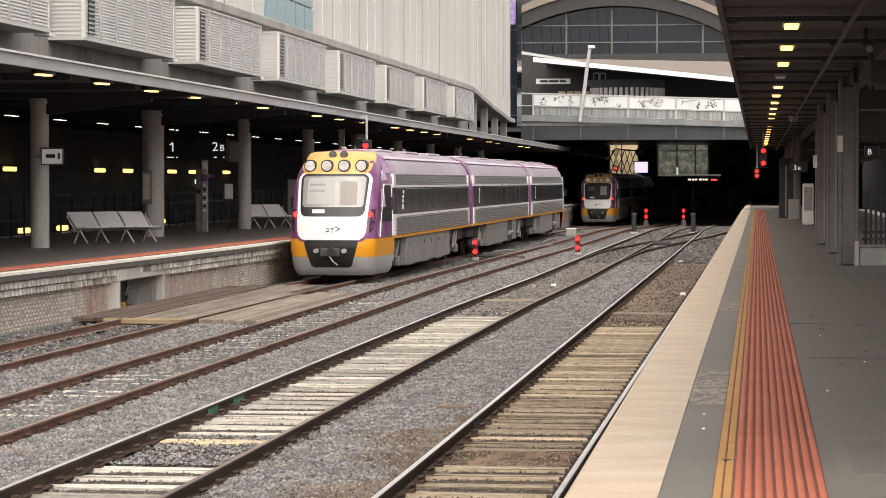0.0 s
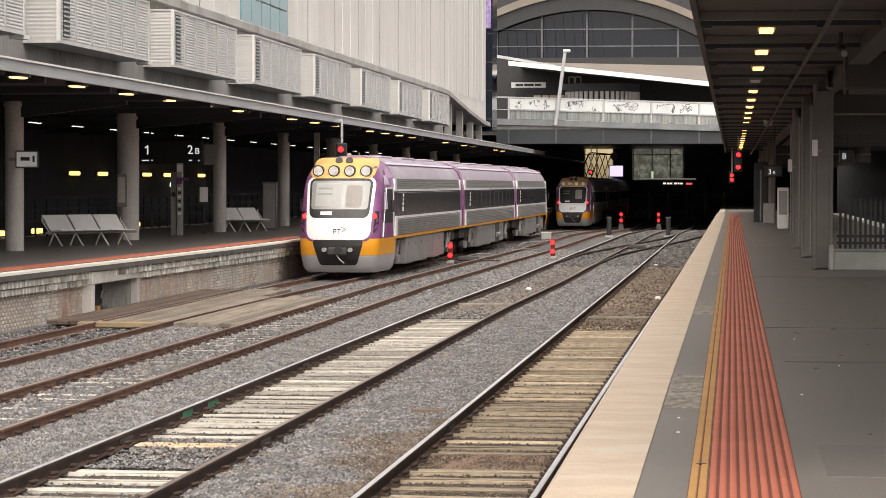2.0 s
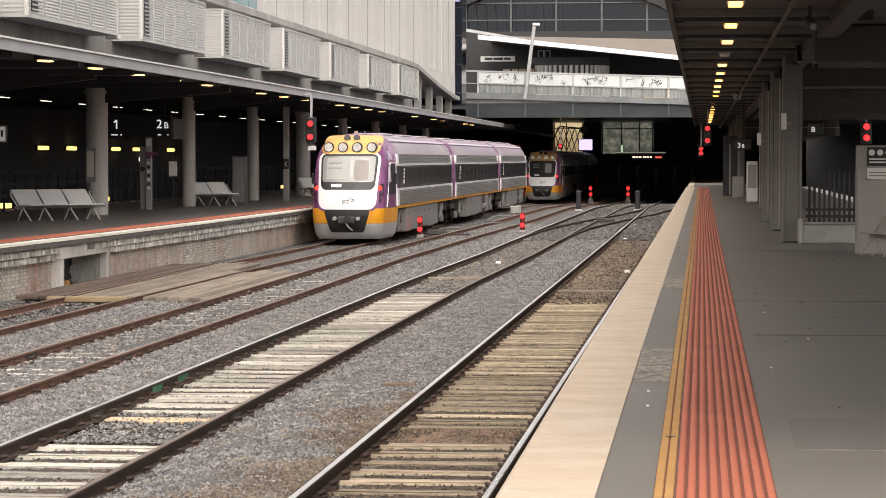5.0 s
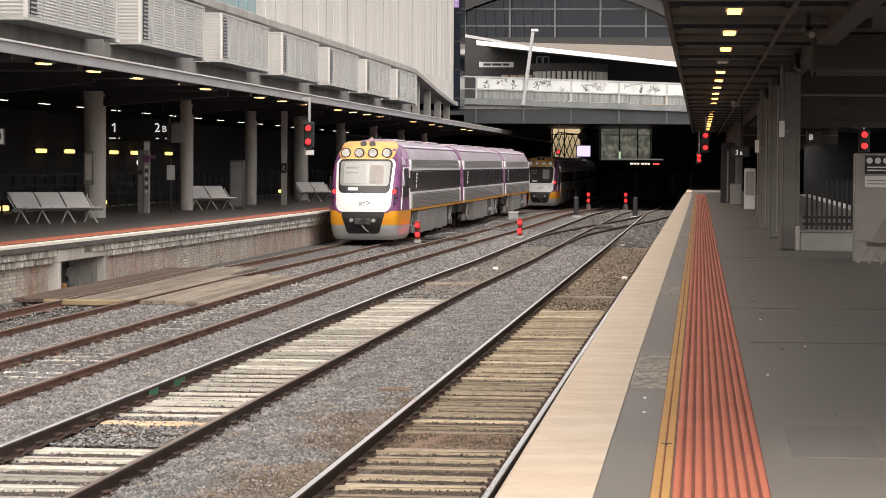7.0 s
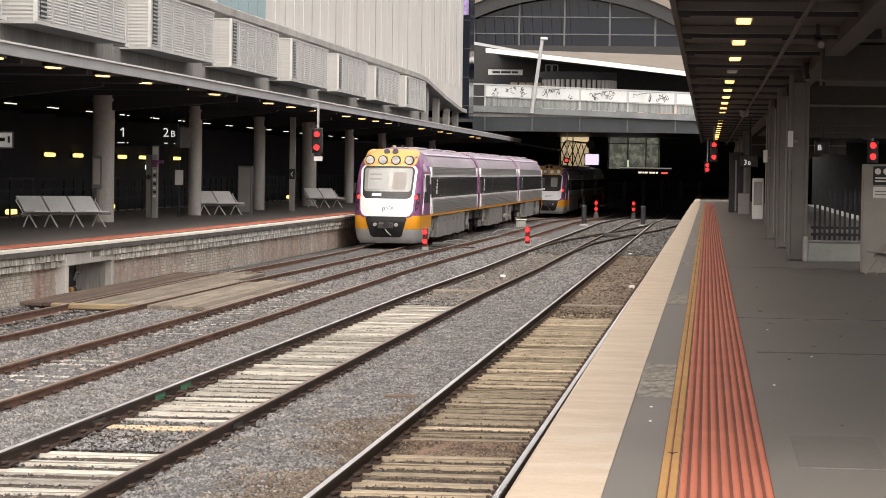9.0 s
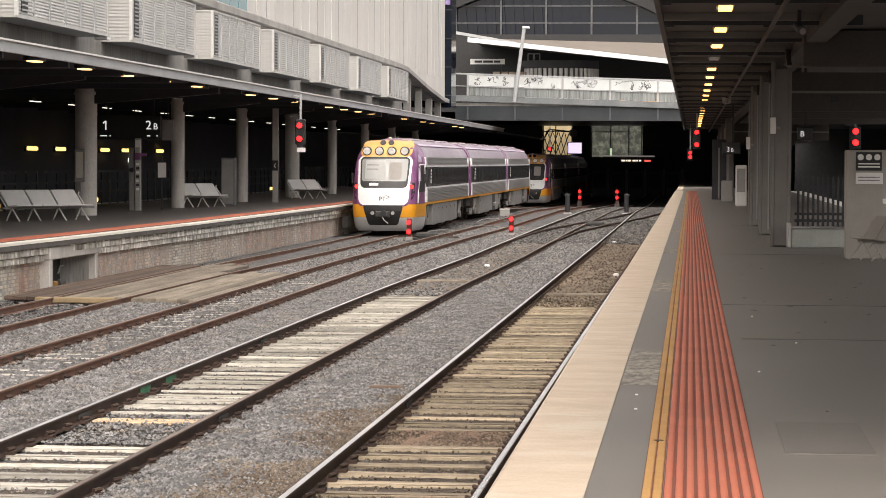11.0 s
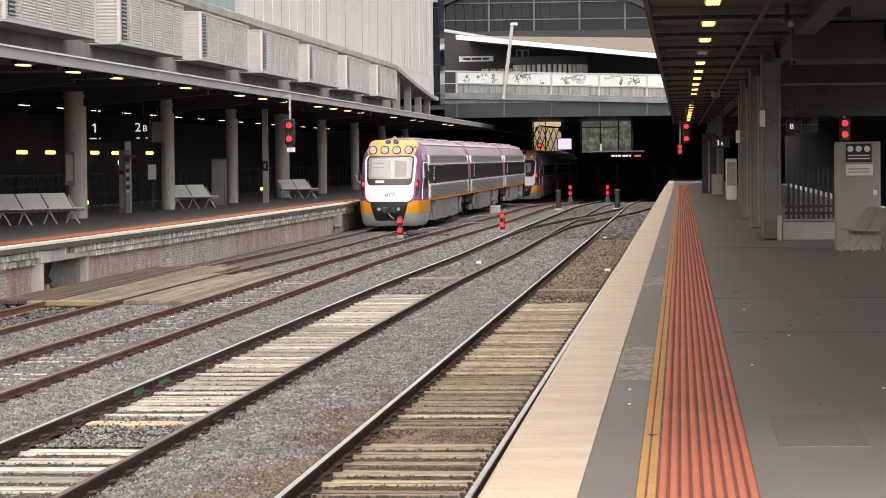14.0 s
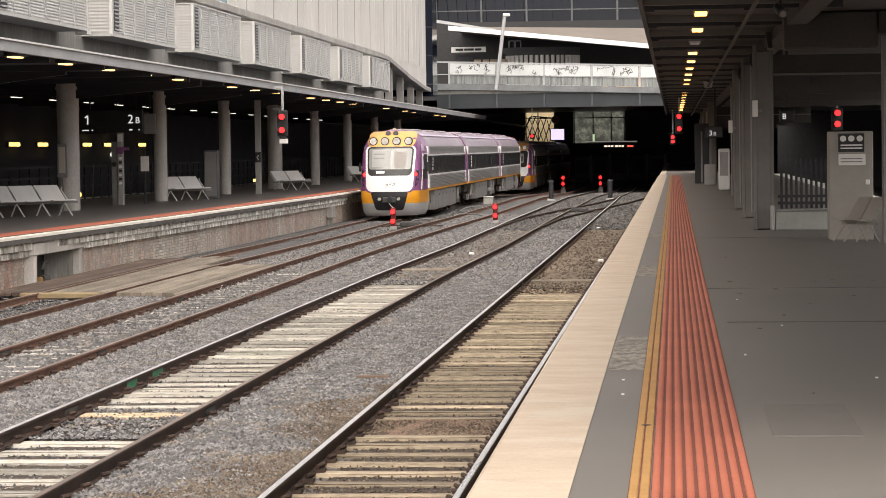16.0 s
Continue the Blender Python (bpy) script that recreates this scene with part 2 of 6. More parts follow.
SEAT = surf("seat_metal", (0.76, 0.75, 0.73), (0.82, 0.81, 0.79), 1.5, 0.45, metal=0.05, fine=30)
BEIGE = surf("cabinet_paint", (0.3, 0.28, 0.255), (0.36, 0.34, 0.31), 0.8, 0.6, fine=30, spread=0.05)
REDPAINT = surf("red_signal_case", (0.16, 0.02, 0.018), (0.24, 0.03, 0.027), 3.0, 0.5, fine=30)
GREYPOST = surf("grey_marker", (0.08, 0.085, 0.09), (0.12, 0.125, 0.13), 2.0, 0.7, fine=30)
GREEN = surf("green_paint", (0.05, 0.22, 0.12), (0.08, 0.3, 0.17), 3.0, 0.7, fine=30)
CHROME = surf("lamp_reflector", (0.5, 0.5, 0.48), (0.72, 0.72, 0.7), 5.0, 0.25, fine=30)
WARM = glow("warm_tube", (1.0, 0.47, 0.12), 3.0)
WARM2 = glow("warm_downlight", (1.0, 0.6, 0.24), 1.6)
COOL = glow("cool_tube", (0.9, 0.9, 0.82), 0.9)
SODIUM = glow("yellow_bulkhead", (1.0, 0.72, 0.2), 1.25)
RED = glow("red_signal", (1.0, 0.01, 0.012), 3.8)
COLUMN = surf("column_concrete", (0.47, 0.45, 0.42), (0.6, 0.575, 0.545), 0.8, 0.8, bump=0.002, fine=30, stretch=(1, 1, 0.35), spots=(0.36, 0.34, 0.315))
TACTILE_BASE = surf("tactile_groove", (0.13, 0.038, 0.025), (0.18, 0.056, 0.036), 0.9, 0.8, fine=80)
BEAMBROWN = surf("brown_beam", (0.032, 0.028, 0.025), (0.048, 0.042, 0.038), 0.6, 0.7, fine=20)
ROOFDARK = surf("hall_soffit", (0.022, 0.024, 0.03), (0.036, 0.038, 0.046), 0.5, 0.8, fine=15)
POST = surf("post_paint", (0.13, 0.12, 0.11), (0.175, 0.163, 0.15), 0.8, 0.6, fine=30, spread=0.06)
GRIT = surf("dark_grit", (0.034, 0.026, 0.02), (0.075, 0.057, 0.043), 1.0, 0.95, bump=0.012, fine=26, spread=0.4)
TAILRED = glow("red_tail_lamp", (1.0, 0.014, 0.012), 4.5)
LIT_SIGN = glow("lit_sign_face", (0.8, 0.8, 0.78), 0.12)
# Stained concrete, its colour also darkened for shade below the plant boxes.
BAND = surf("stained_shaded_band", (0.2, 0.19, 0.175), (0.36, 0.345, 0.325), 0.35, 0.9, bump=0.002, fine=14, spread=0.25, stretch=(1, 1, 0.12), spots=(0.15, 0.14, 0.13))
LILAC = surf("lilac_paint", (0.5, 0.38, 0.52), (0.62, 0.52, 0.64), 2.0, 0.35, fine=8, spread=0.05)
MAUVE = surf("mauve_paint", (0.28, 0.12, 0.27), (0.36, 0.18, 0.34), 2.0, 0.35, fine=8, spread=0.05)
# Darkened so the slab front gives the shadow gap below the white line.
EDGEGREY = surf("shadow_gap_edge", (0.07, 0.064, 0.058), (0.13, 0.12, 0.11), 1.2, 0.9, bump=0.003, fine=30, spread=0.2)
SIGN_GLOW = glow("pale_shop_lamp", (0.9, 0.92, 0.9), 0.5)
LETTER = glow("lit_lettering", (0.85, 0.87, 0.92), 0.42)

# ---- ground and tracks ----


def path_x(points, y):
    """The x of a bent line at y."""
    return float(np.interp(y, [p[1] for p in points], [p[0] for p in points]))


def dip(y):
    """How far the yard falls away under the bridge."""
    return -0.5 * min(1.0, max(0.0, (y - 152.0) / 52.0))


ground = solid("ground", Mesh().sheet([[(x, y, -0.2 + dip(y)) for x in (-2500, -60, -16, 0, 16, 60, 2500)] for y in (-2500, -60, 0, 100, 152, 204, 400, 3500)]), BALLAST,
               "grey crushed stone ballast over the whole railway yard", kind="structure")

TRACK_A = [(-2.7, 5), (-2.7, 22), (-2.63, 45), (-2.5, 90), (-2.42, 140), (-2.4, 300)]
TRACK_B = [(-6.4, 5), (-6.32, 30), (-6.24, 60), (-5.98, 78), (-5.9, 105), (-5.55, 155), (-5.4, 200), (-5.3, 300)]
TRACK_C = [(-9.45, 5), (-9.48, 50), (-9.6, 75), (-9.3, 97), (-8.95, 112), (-8.7, 150), (-8.6, 300)]
TRACK_D = [(-12.9, 5), (-12.75, 60), (-12.75, 120), (-12.45, 190), (-12.3, 300)]

RAIL = [(-0.07, -0.16), (0.07, -0.16), (0.07, -0.148), (0.012, -0.13), (0.012, -0.04), (0.036, -0.028), (0.036, -0.004), (0.03, 0.0), (-0.03, 0.0), (-0.036, -0.004), (-0.036, -0.028), (-0.012, -0.04),
        (-0.012, -0.13), (-0.07, -0.148)]


def steps(y0, y1, dy):
    n = max(1, round((y1 - y0) / dy))
    return [y0 + (y1 - y0) * i / n for i in range(n + 1)]


def sag(y):
    """The gentle fall of the track along the brick wall."""
    return -0.1 * min(1.0, max(0.0, (y - 64.0) / 26.0))


def track(name, label, line, gauge, y0, y1, tops, side_paint=RUST, low=lambda y: 0.0):
    t = thing(name, label, "railway track", (path_x(line, y0), y0, -0.2), kind="structure")
    for side, top in zip((-0.5, 0.5), tops):
        off = lambda y: (path_x(line, y) + side * gauge - path_x(line, y0), y - y0, 0.2 + dip(y) + low(y))
        ys = steps(y0, y1, 4.0)
        r = part("rail", Mesh().sweep(RAIL, [off(y) for y in ys]), side_paint, t, "rust-brown steel rail")
        part("running_surface", Mesh().sweep([(-0.03, 0.001), (0.03, 0.001), (0.024, 0.005), (-0.024, 0.005)], [off(y) for y in ys]), top, r, "worn bright top of the rail")
    return t


track_a = track("track_a", "railway track with weathered timber sleepers beside the platform", TRACK_A, 1.67, 6, 290, (STEEL, STEEL))
track_b = track("track_b", "railway track on pale bleached sleepers in ballast", TRACK_B, 1.67, 6, 290, (STEEL, DULL))
track_c = track("track_c", "rust-brown railway track half buried in ballast", TRACK_C, 1.5, 6, 290, (DULL, DULL), RUST_RED)
track_d = track("track_d", "railway track along the brick platform wall", TRACK_D, 1.5, 6, 290, (DULL, DULL), RUST_RED, sag)

for owner, line, gauge, ys in ((track_a, TRACK_A, 1.67, (31.5, 44.0, 57.0)), (track_b, TRACK_B, 1.67, (29.5, 42.0, 55.0)), (track_c, TRACK_C, 1.5, (38.0, 52.0))):
    for y in ys:
        for side in (-0.5, 0.5):
            x = path_x(line, y) + side * gauge - owner.location.x
            part("fishplate", Mesh().soft_box(x - 0.03, x + 0.03, y - 6.3, y - 5.7, 0.08, 0.15, 0.008), UNDER, owner, "dark bolted joint plate")

# the crossover between the two nearest tracks
CROSS = [(-6.77, 92), (-6.42, 108), (-5.4, 122), (-4.2, 135), (-3.4, 148), (-3.26, 160)]
for shift in (0.0, 1.67):
    solid("crossover_rail", Mesh().sweep(RAIL, [(path_x(CROSS, y) + shift, y, 0) for y in steps(92, 160, 2.0)]), RUST, "rusty crossover rail running between two tracks", kind="structure")

# beds of stone between the tracks, heaped a little above the sleepers, and dirt within them
rng = random.Random(5)


def bed(name, label, left, right, z, y0, y1, material, lump=0.03, dy=0.5, across=8, low=lambda y: 0.0):
    rows = []
    for y in steps(y0, y1, dy):
        a, b = left(y), right(y)
        rows.append([(a + (b - a) * i / across, y, z + dip(y) + low(y) + lump * noise.noise((a * 1.0 + i * 0.9, y * 1.1, 3.0)) - (0.05 if i in (0, across) else 0.0)) for i in range(across + 1)])
    return solid(name, Mesh().sheet(rows), material, label, kind="structure", smooth=60)


bed("ballast_bed_1", "grey ballast heaped between two tracks", lambda y: path_x(TRACK_B, y) + 0.95, lambda y: path_x(TRACK_A, y) - 0.95, -0.13, 10, 150, BALLAST)
bed("ballast_bed_2", "grey ballast heaped between two tracks", lambda y: path_x(TRACK_C, y) + 0.86, lambda y: path_x(TRACK_B, y) - 0.95, -0.12, 10, 150, BALLAST)
bed("ballast_bed_3", "grey ballast heaped between two tracks", lambda y: path_x(TRACK_D, y) + 0.86, lambda y: path_x(TRACK_C, y) - 0.86, -0.11, 10, 150, BALLAST, low=lambda y: 1.1 * sag(y))
bed("ballast_fill_1", "brown dirt and stone filling a track", lambda y: path_x(TRACK_A, y) - 0.74, lambda y: path_x(TRACK_A, y) + 0.74, -0.142, 56, 200, DIRT, 0.035)
bed("ballast_fill_2", "pale dirty stone filling a track", lambda y: path_x(TRACK_B, y) - 0.74, lambda y: path_x(TRACK_B, y) + 0.74, -0.142, 60, 200, DIRT, 0.035)
bed("track_grit_1", "dark grit between the sleepers", lambda y: path_x(TRACK_A, y) - 0.78, lambda y: path_x(TRACK_A, y) + 0.78, -0.19, 10, 58, GRIT, 0.012)
bed("track_grit_2", "dark grit between the sleepers", lambda y: path_x(TRACK_B, y) - 0.78, lambda y: path_x(TRACK_B, y) + 0.78, -0.19, 10, 64, GRIT, 0.012)
bed("ballast_fill_3", "grey stone filling a track", lambda y: path_x(TRACK_C, y) - 0.66, lambda y: path_x(TRACK_C, y) + 0.66, -0.13, 20, 200, BALLAST)
bed("ballast_fill_4", "grey dirty stone filling a track", lambda y: path_x(TRACK_D, y) - 0.66, lambda y: path_x(TRACK_D, y) + 0.66, -0.175, 20, 200, BALLAST, 0.02)
bed("ballast_fill_5", "brown dirt beside the platform wall", lambda y: path_x(TRACK_A, y) + 0.93, lambda y: -1.0, -0.13, 10, 200, DIRT)

# ---- the platform on which the camera stands ----
PLAT = 1.08
plat = thing("platform_near", "dark grey asphalt station platform with cream edge and red tactile paving", "platform", (0, 0, -0.2), kind="structure")
Z = PLAT + 0.2
part("asphalt", Mesh().box(-0.98, 7.0, -30, 168, 0.0, Z), ASPHALT, plat, "dark worn asphalt")
part("far_end", Mesh().box(-0.75, 3.2, 168.05, 290, -0.52, Z - 0.03), ASPHALT, plat)
edge_l = lambda y: -1.14 + 0.0009 * max(0.0, y - 25)
part("coping", Mesh().sweep([(0, -0.14), (0.56, -0.14), (0.56, 0.008), (0.03, 0.008), (0, -0.02)], [(edge_l(y), y, Z) for y in steps(-30, 165, 3.0)]), COPING, plat, "cream painted concrete edge")
part("coping", Mesh().box(-0.95, -0.55, 169, 290, Z - 0.12, Z - 0.02), COPING, plat)
part("tactile_base", Mesh().box(-0.14, 0.42, -30, 165, Z - 0.01, Z + 0.004), TACTILE_BASE, plat, "red tactile paving")
for i in range(9):
    x = -0.115 + i * 0.0635
    part("tactile_rib", Mesh().prism([(x - 0.022, Z + 0.003), (x + 0.022, Z + 0.003), (x + 0.019, Z + 0.011), (x + 0.01, Z + 0.016), (x - 0.01, Z + 0.016), (x - 0.019, Z + 0.011)], "y", -30, 165), TACTILE, plat, smooth=60)
for x in (-0.235, -0.175):
    part("yellow_strip", Mesh().prism([(x - 0.027, Z + 0.001), (x + 0.027, Z + 0.001), (x + 0.02, Z + 0.01), (x - 0.02, Z + 0.01)], "y", -30, 165), YELLOW, plat, "ochre yellow ribbed strip")
part("yellow_base", Mesh().box(-0.264, -0.146, -30, 165, Z - 0.01, Z + 0.003), TACTILE_BASE, plat, "dark ochre strip bed")
part("far_coping", Mesh().box(6.4, 7.2, 60, 168, Z - 0.1, Z + 0.008), WHITE, plat, "pale edge on the far side")

# ---- the platform across the tracks ----
PLAT_L = [(-15.2, 10), (-14.95, 49), (-14.6, 62), (-14.4, 75), (-14.35, 100), (-14.35, 205)]
far_plat = thing("platform_far", "dark asphalt platform with red and white edge on an old brick wall", "platform", (0, 0, -0.2), kind="structure")
part("asphalt", Mesh().sweep([(-0.1, -0.2), (-0.1, 0.0), (-9.8, 0.0), (-9.8, -0.2)], [(path_x(PLAT_L, y), y, Z) for y in steps(10, 205, 3)]), LIFTED_ASPHALT, far_plat, "dark asphalt")
part("edge_slab", Mesh().sweep([(0.0, -0.16), (0.0, -0.01), (-0.03, 0.006), (-0.62, 0.006), (-0.62, -0.16)], [(path_x(PLAT_L, y), y, Z) for y in steps(10, 205, 3)]), EDGEGREY, far_plat, "concrete edge slab, darkened as the shadow gap under the white line")
part("white_line", Mesh().sweep([(0.006, -0.045), (-0.3, -0.045), (-0.3, 0.012), (0.006, 0.012)], [(path_x(PLAT_L, y), y, Z) for y in steps(10, 205, 3)]), surf("cream_white_line", (0.8, 0.76, 0.68), (0.86, 0.83, 0.75), 0.8, 0.7, fine=40, spread=0.05), far_plat, "bright white edge line")
part("red_line", Mesh().sweep([(-0.5, 0.004), (-1.15, 0.004), (-1.15, 0.013), (-0.5, 0.013)], [(path_x(PLAT_L, y), y, Z) for y in steps(10, 205, 3)]), surf("bright_red_line", (0.55, 0.15, 0.085), (0.66, 0.2, 0.12), 0.8, 0.7, fine=40), far_plat, "red tactile band")
for y0, y1 in ((10, 57.95), (62.35, 205)):
    part("back_wall", Mesh().sweep([(-0.31, -1.78), (-0.31, -0.16), (-0.9, -0.16), (-0.9, -1.78)], [(path_x(PLAT_L, y), y, Z) for y in steps(y0, y1, 3)]), CONCRETE, far_plat, "mortared core of the wall")

# ---- the covered hall across the tracks ----
hall = thing("covered_hall", "dark covered platform hall with grey steel edge and pale concrete columns", "canopy", (-15, 30, 5.3), kind="structure")
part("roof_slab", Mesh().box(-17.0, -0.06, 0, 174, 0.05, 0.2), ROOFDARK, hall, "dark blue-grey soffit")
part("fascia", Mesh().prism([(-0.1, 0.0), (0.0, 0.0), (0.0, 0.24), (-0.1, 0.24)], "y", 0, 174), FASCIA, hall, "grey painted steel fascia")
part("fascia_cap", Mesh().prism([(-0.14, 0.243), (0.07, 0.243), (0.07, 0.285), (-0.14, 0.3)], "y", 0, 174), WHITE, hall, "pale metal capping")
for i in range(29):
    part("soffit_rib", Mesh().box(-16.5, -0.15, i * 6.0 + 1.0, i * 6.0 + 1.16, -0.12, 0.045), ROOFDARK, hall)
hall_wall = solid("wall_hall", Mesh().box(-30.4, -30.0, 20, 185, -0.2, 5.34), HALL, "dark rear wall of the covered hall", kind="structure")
# The same rear wall, painted black where it lies in shade.
solid("wall_hall_rear", Mesh().box(-30.4, -30.0, 185.01, 300, -0.2, 5.34), BLACK, "rear hall wall painted black for the shade at its inner end", kind="structure")
# Roof added to block sky light from the inner end.
solid("roof_hall_rear", Mesh().box(-32, -17, 204.05, 300, 5.4, 5.6), DARK, "added roof blocking sky light at the inner end of the hall", kind="structure")
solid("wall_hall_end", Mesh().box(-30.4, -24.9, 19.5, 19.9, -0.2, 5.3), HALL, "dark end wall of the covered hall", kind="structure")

COL = thing("concrete_column", "smooth pale concrete column standing on the platform", "column", (-19.8, 68.75, PLAT), group="hall columns")
part("shaft", Mesh().prism([(0.26 * math.cos(a), 0.26 * math.sin(a)) for a in np.linspace(0, 2 * math.pi, 21)[:-1]], "z", 0.0, 4.27), COLUMN, COL, smooth=50)
part("collar", Mesh().prism([(0.29 * math.cos(a), 0.29 * math.sin(a)) for a in np.linspace(0, 2 * math.pi, 21)[:-1]], "z", 4.0, 4.1), COLUMN, COL, smooth=50)
part("bracket", Mesh().prism([(0.2, 3.7), (3.2, 4.05), (3.2, 4.25), (0.2, 4.25)], "y", -0.12, 0.12), DARK, COL, "dark steel roof bracket")
for k in (-2, -1, 1, 2, 3, 4, 5, 6, 7, 8):
    c = copy_thing(COL, pose(-20.0 if k == 1 else -19.8, 68.75 + 14.2 * k, PLAT))
    if k in (1, 4):  # stouter shafts
        c.scale = (1.4, 1.4, 1.0)

# ---- the building above the hall ----
tower = thing("station_building", "pale ribbed office building standing above the covered hall", "building", (-17.2, 40, 5.5), kind="structure")
part("lower_wall", Mesh().box(-12, 0, -10, 111, 0.0, 2.95), BAND, tower, "stained raw concrete band, darkened for the shade under the boxes")
part("upper_wall", Mesh().box(-12, -0.05, -10, 137.8, 3.15, 10.9), FACADE, tower, "pale vertical cladding")
part("ledge", Mesh().sweep([(-0.3, -0.3), (0.28, -0.3), (0.28, -0.06), (0.2, 0.0), (-0.3, 0.0)], [(0, y, z) for y, z in ((-10, 3.15), (108, 3.15), (112, 3.1), (124, 2.35), (134, 1.85), (138, 1.8))]), CONCRETE, tower,
     "sooty concrete ledge")
part("sloping_wall", Mesh().prism([(111, 3.2), (111.0, 2.95), (124, 2.2), (134, 1.7), (138, 1.65), (138, 3.2)], "x", -12, -0.06), FACADE, tower)
for y in (116.5, 123, 129.5, 135.5):
    part("pier", Mesh().box(-0.5, -0.1, y - 0.35, y + 0.35, 0, 2.9 if y < 117 else 2.2 if y < 126 else 1.6), CONCRETE, tower, "pale concrete pier")
part("dark_recess", Mesh().box(-12, -4, 111, 138, 0, 1.7), DARK, tower, "dark opening behind the piers")
for i in range(62):
    part("cladding_seam", Mesh().box(-0.046, -0.02, -8 + i * 2.35 - 0.04, -8 + i * 2.35 + 0.04, 3.16, 10.9), FACADE if i % 3 else CONCRETE, tower)
part("glass_corner", Mesh().box(-12, 0.4, 138.05, 141.5, 1.2, 11.2), HALLGLASS, tower, "dark blue glazed corner")
for z in range(2, 12, 2):
    part("glass_corner_rail", Mesh().box(-0.1, 0.44, 138.02, 138.06, z, z + 0.08), DARK, tower)
part("purple_sign", Mesh().box(-0.55, 0.3, 137.9, 138.0, 8.4, 10.9), surf("purple_sign", (0.22, 0.13, 0.42), (0.5, 0.42, 0.66), 2.5, 0.5, fine=5), tower, "purple and white sign strip")
for i in range(5):
    for j in range(5):
        part("window", Mesh().box(-0.045, 0.02, 48.2 + i * 1.9, 48.2 + i * 1.9 + 1.8, 3.2 + j * 0.95, 3.2 + j * 0.95 + 0.88), TEAL, tower, "teal pane with the reflected sky put into its colour")

# louvred plant boxes along the building
unit = thing("plant_box", "light grey louvred ventilation box hung on the building", "ventilation unit", (-17.2, 60.5, 6.43), group="ventilation boxes")
part("casing", Mesh().box(-0.02, 0.86, 0.04, 9.6, 0.03, 1.57), ACGREY, unit)
part("corner_post", Mesh().box(0.84, 0.92, -0.02, 0.12, 0, 1.6), WHITE, unit)
part("corner_post", Mesh().box(0.84, 0.905, 9.6, 9.7, 0, 1.6), ACGREY, unit)
part("bottom_frame", Mesh().box(0, 0.91, 0, 9.7, -0.05, 0.03), ACGREY, unit)
part("top_frame", Mesh().box(0, 0.91, 0, 9.7, 1.575, 1.63), ACGREY, unit)
slat = Mesh().prism([(0.862, 0.0), (0.88, 0.006), (0.886, 0.03), (0.862, 0.078)], "y", 0.12, 9.6).data("long_slat", ACGREY)
end_slat = Mesh().prism([(0.038, 0.0), (0.03, 0.004), (0.026, 0.04), (0.038, 0.098)], "x", 0.0, 0.84).data("end_slat", ACGREY)
for i in range(19):
    ob = new("long_slat", slat)
    ob.parent, ob.location = unit, (0, 0, 0.06 + i * 0.08)
for i in range(15):
    ob = new("end_slat", end_slat)
    ob.parent, ob.location = unit, (0, 0, 0.06 + i * 0.1)
for i in range(1, 6):
    part("upright", Mesh().box(0.86, 0.915, i * 1.62 - 0.02, i * 1.62 + 0.02, 0.03, 1.575), FASCIA, unit)
vent = part("dark_louvre", Mesh().box(0.88, 0.9, 0.45, 1.05, 0.12, 1.5), BLACK, unit, "dark open louvre bay")
for i in range(12):
    part("louvre_blade", Mesh().prism([(0.9, 0.14 + i * 0.115), (0.93, 0.14 + i * 0.115), (0.93, 0.17 + i * 0.115), (0.9, 0.19 + i * 0.115)], "y", 0.44, 1.06), FASCIA, vent)
part("bracket_foot", Mesh().box(0.5, 0.85, 9.75, 10.3, -0.12, -0.02), WHITE, unit)
for k in (-1, 1, 2, 3, 4, 5, 6):
    copy_thing(unit, pose(-17.2, 60.5 + 12.68 * k, 6.43))

# ---- canopy over the near platform ----
shed = thing("platform_canopy", "brown steel platform canopy with strip lights under its soffit", "canopy", (-0.48, 10, 5.2), kind="structure")
# The first 15 m lie out of view, added to shade the platform.
part("soffit", Mesh().box(0.0, 7.6, 4, 170, 0.12, 0.2), SOFFIT, shed, "brown ribbed soffit")
part("edge_beam", Mesh().prism([(-0.06, 0.0), (0.02, 0.0), (0.02, 0.3), (-0.06, 0.3)], "y", 19, 170), SOFFIT, shed, "brown edge channel")
for i in range(26):
    y = 19.4 + i * 5.7
    # Lighter purlins paint in lit flanges; the dark strips paint in shadow gaps.
    part("purlin", Mesh().box(0.03, 2.5, y - 0.07, y + 0.07, 0.0, 0.115), POST, shed, "purlin in lighter grey, its lit flange put into the colour")
    part("purlin_shadow_gap", Mesh().box(0.03, 3.2, y + 0.4, y + 0.52, -0.05, 0.11), DARK, shed, "dark strip put in as the shadow gap beside a purlin")
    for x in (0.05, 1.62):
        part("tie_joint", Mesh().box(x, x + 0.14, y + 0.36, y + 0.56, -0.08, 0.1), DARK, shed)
part("long_tube", Mesh().rod((1.73, 19, -0.1), (1.73, 170, -0.1), 0.036), SOFFIT, shed, "grey conduit along the canopy")
part("spine_beam", Mesh().box(2.5, 2.85, 19, 170, -0.12, 0.11), SOFFIT, shed, "grey spine beam above the columns")
part("cross_box", Mesh().soft_box(2.45, 4.1, 35.6, 36.4, -0.55, 0.11, 0.03), SOFFIT, shed, "brown boxed cross beam")
part("cross_box", Mesh().soft_box(4.11, 7.5, 35.5, 36.5, -0.3, 0.11, 0.03), SOFFIT, shed)
for y in (41.0, 52.5, 64.0):
    part("stay", Mesh().prism([(y, -0.32), (y + 1.3, 0.1), (y + 1.5, 0.1), (y + 0.16, -0.36)], "x", 2.36, 2.46), POST, shed, "sloping grey stay")
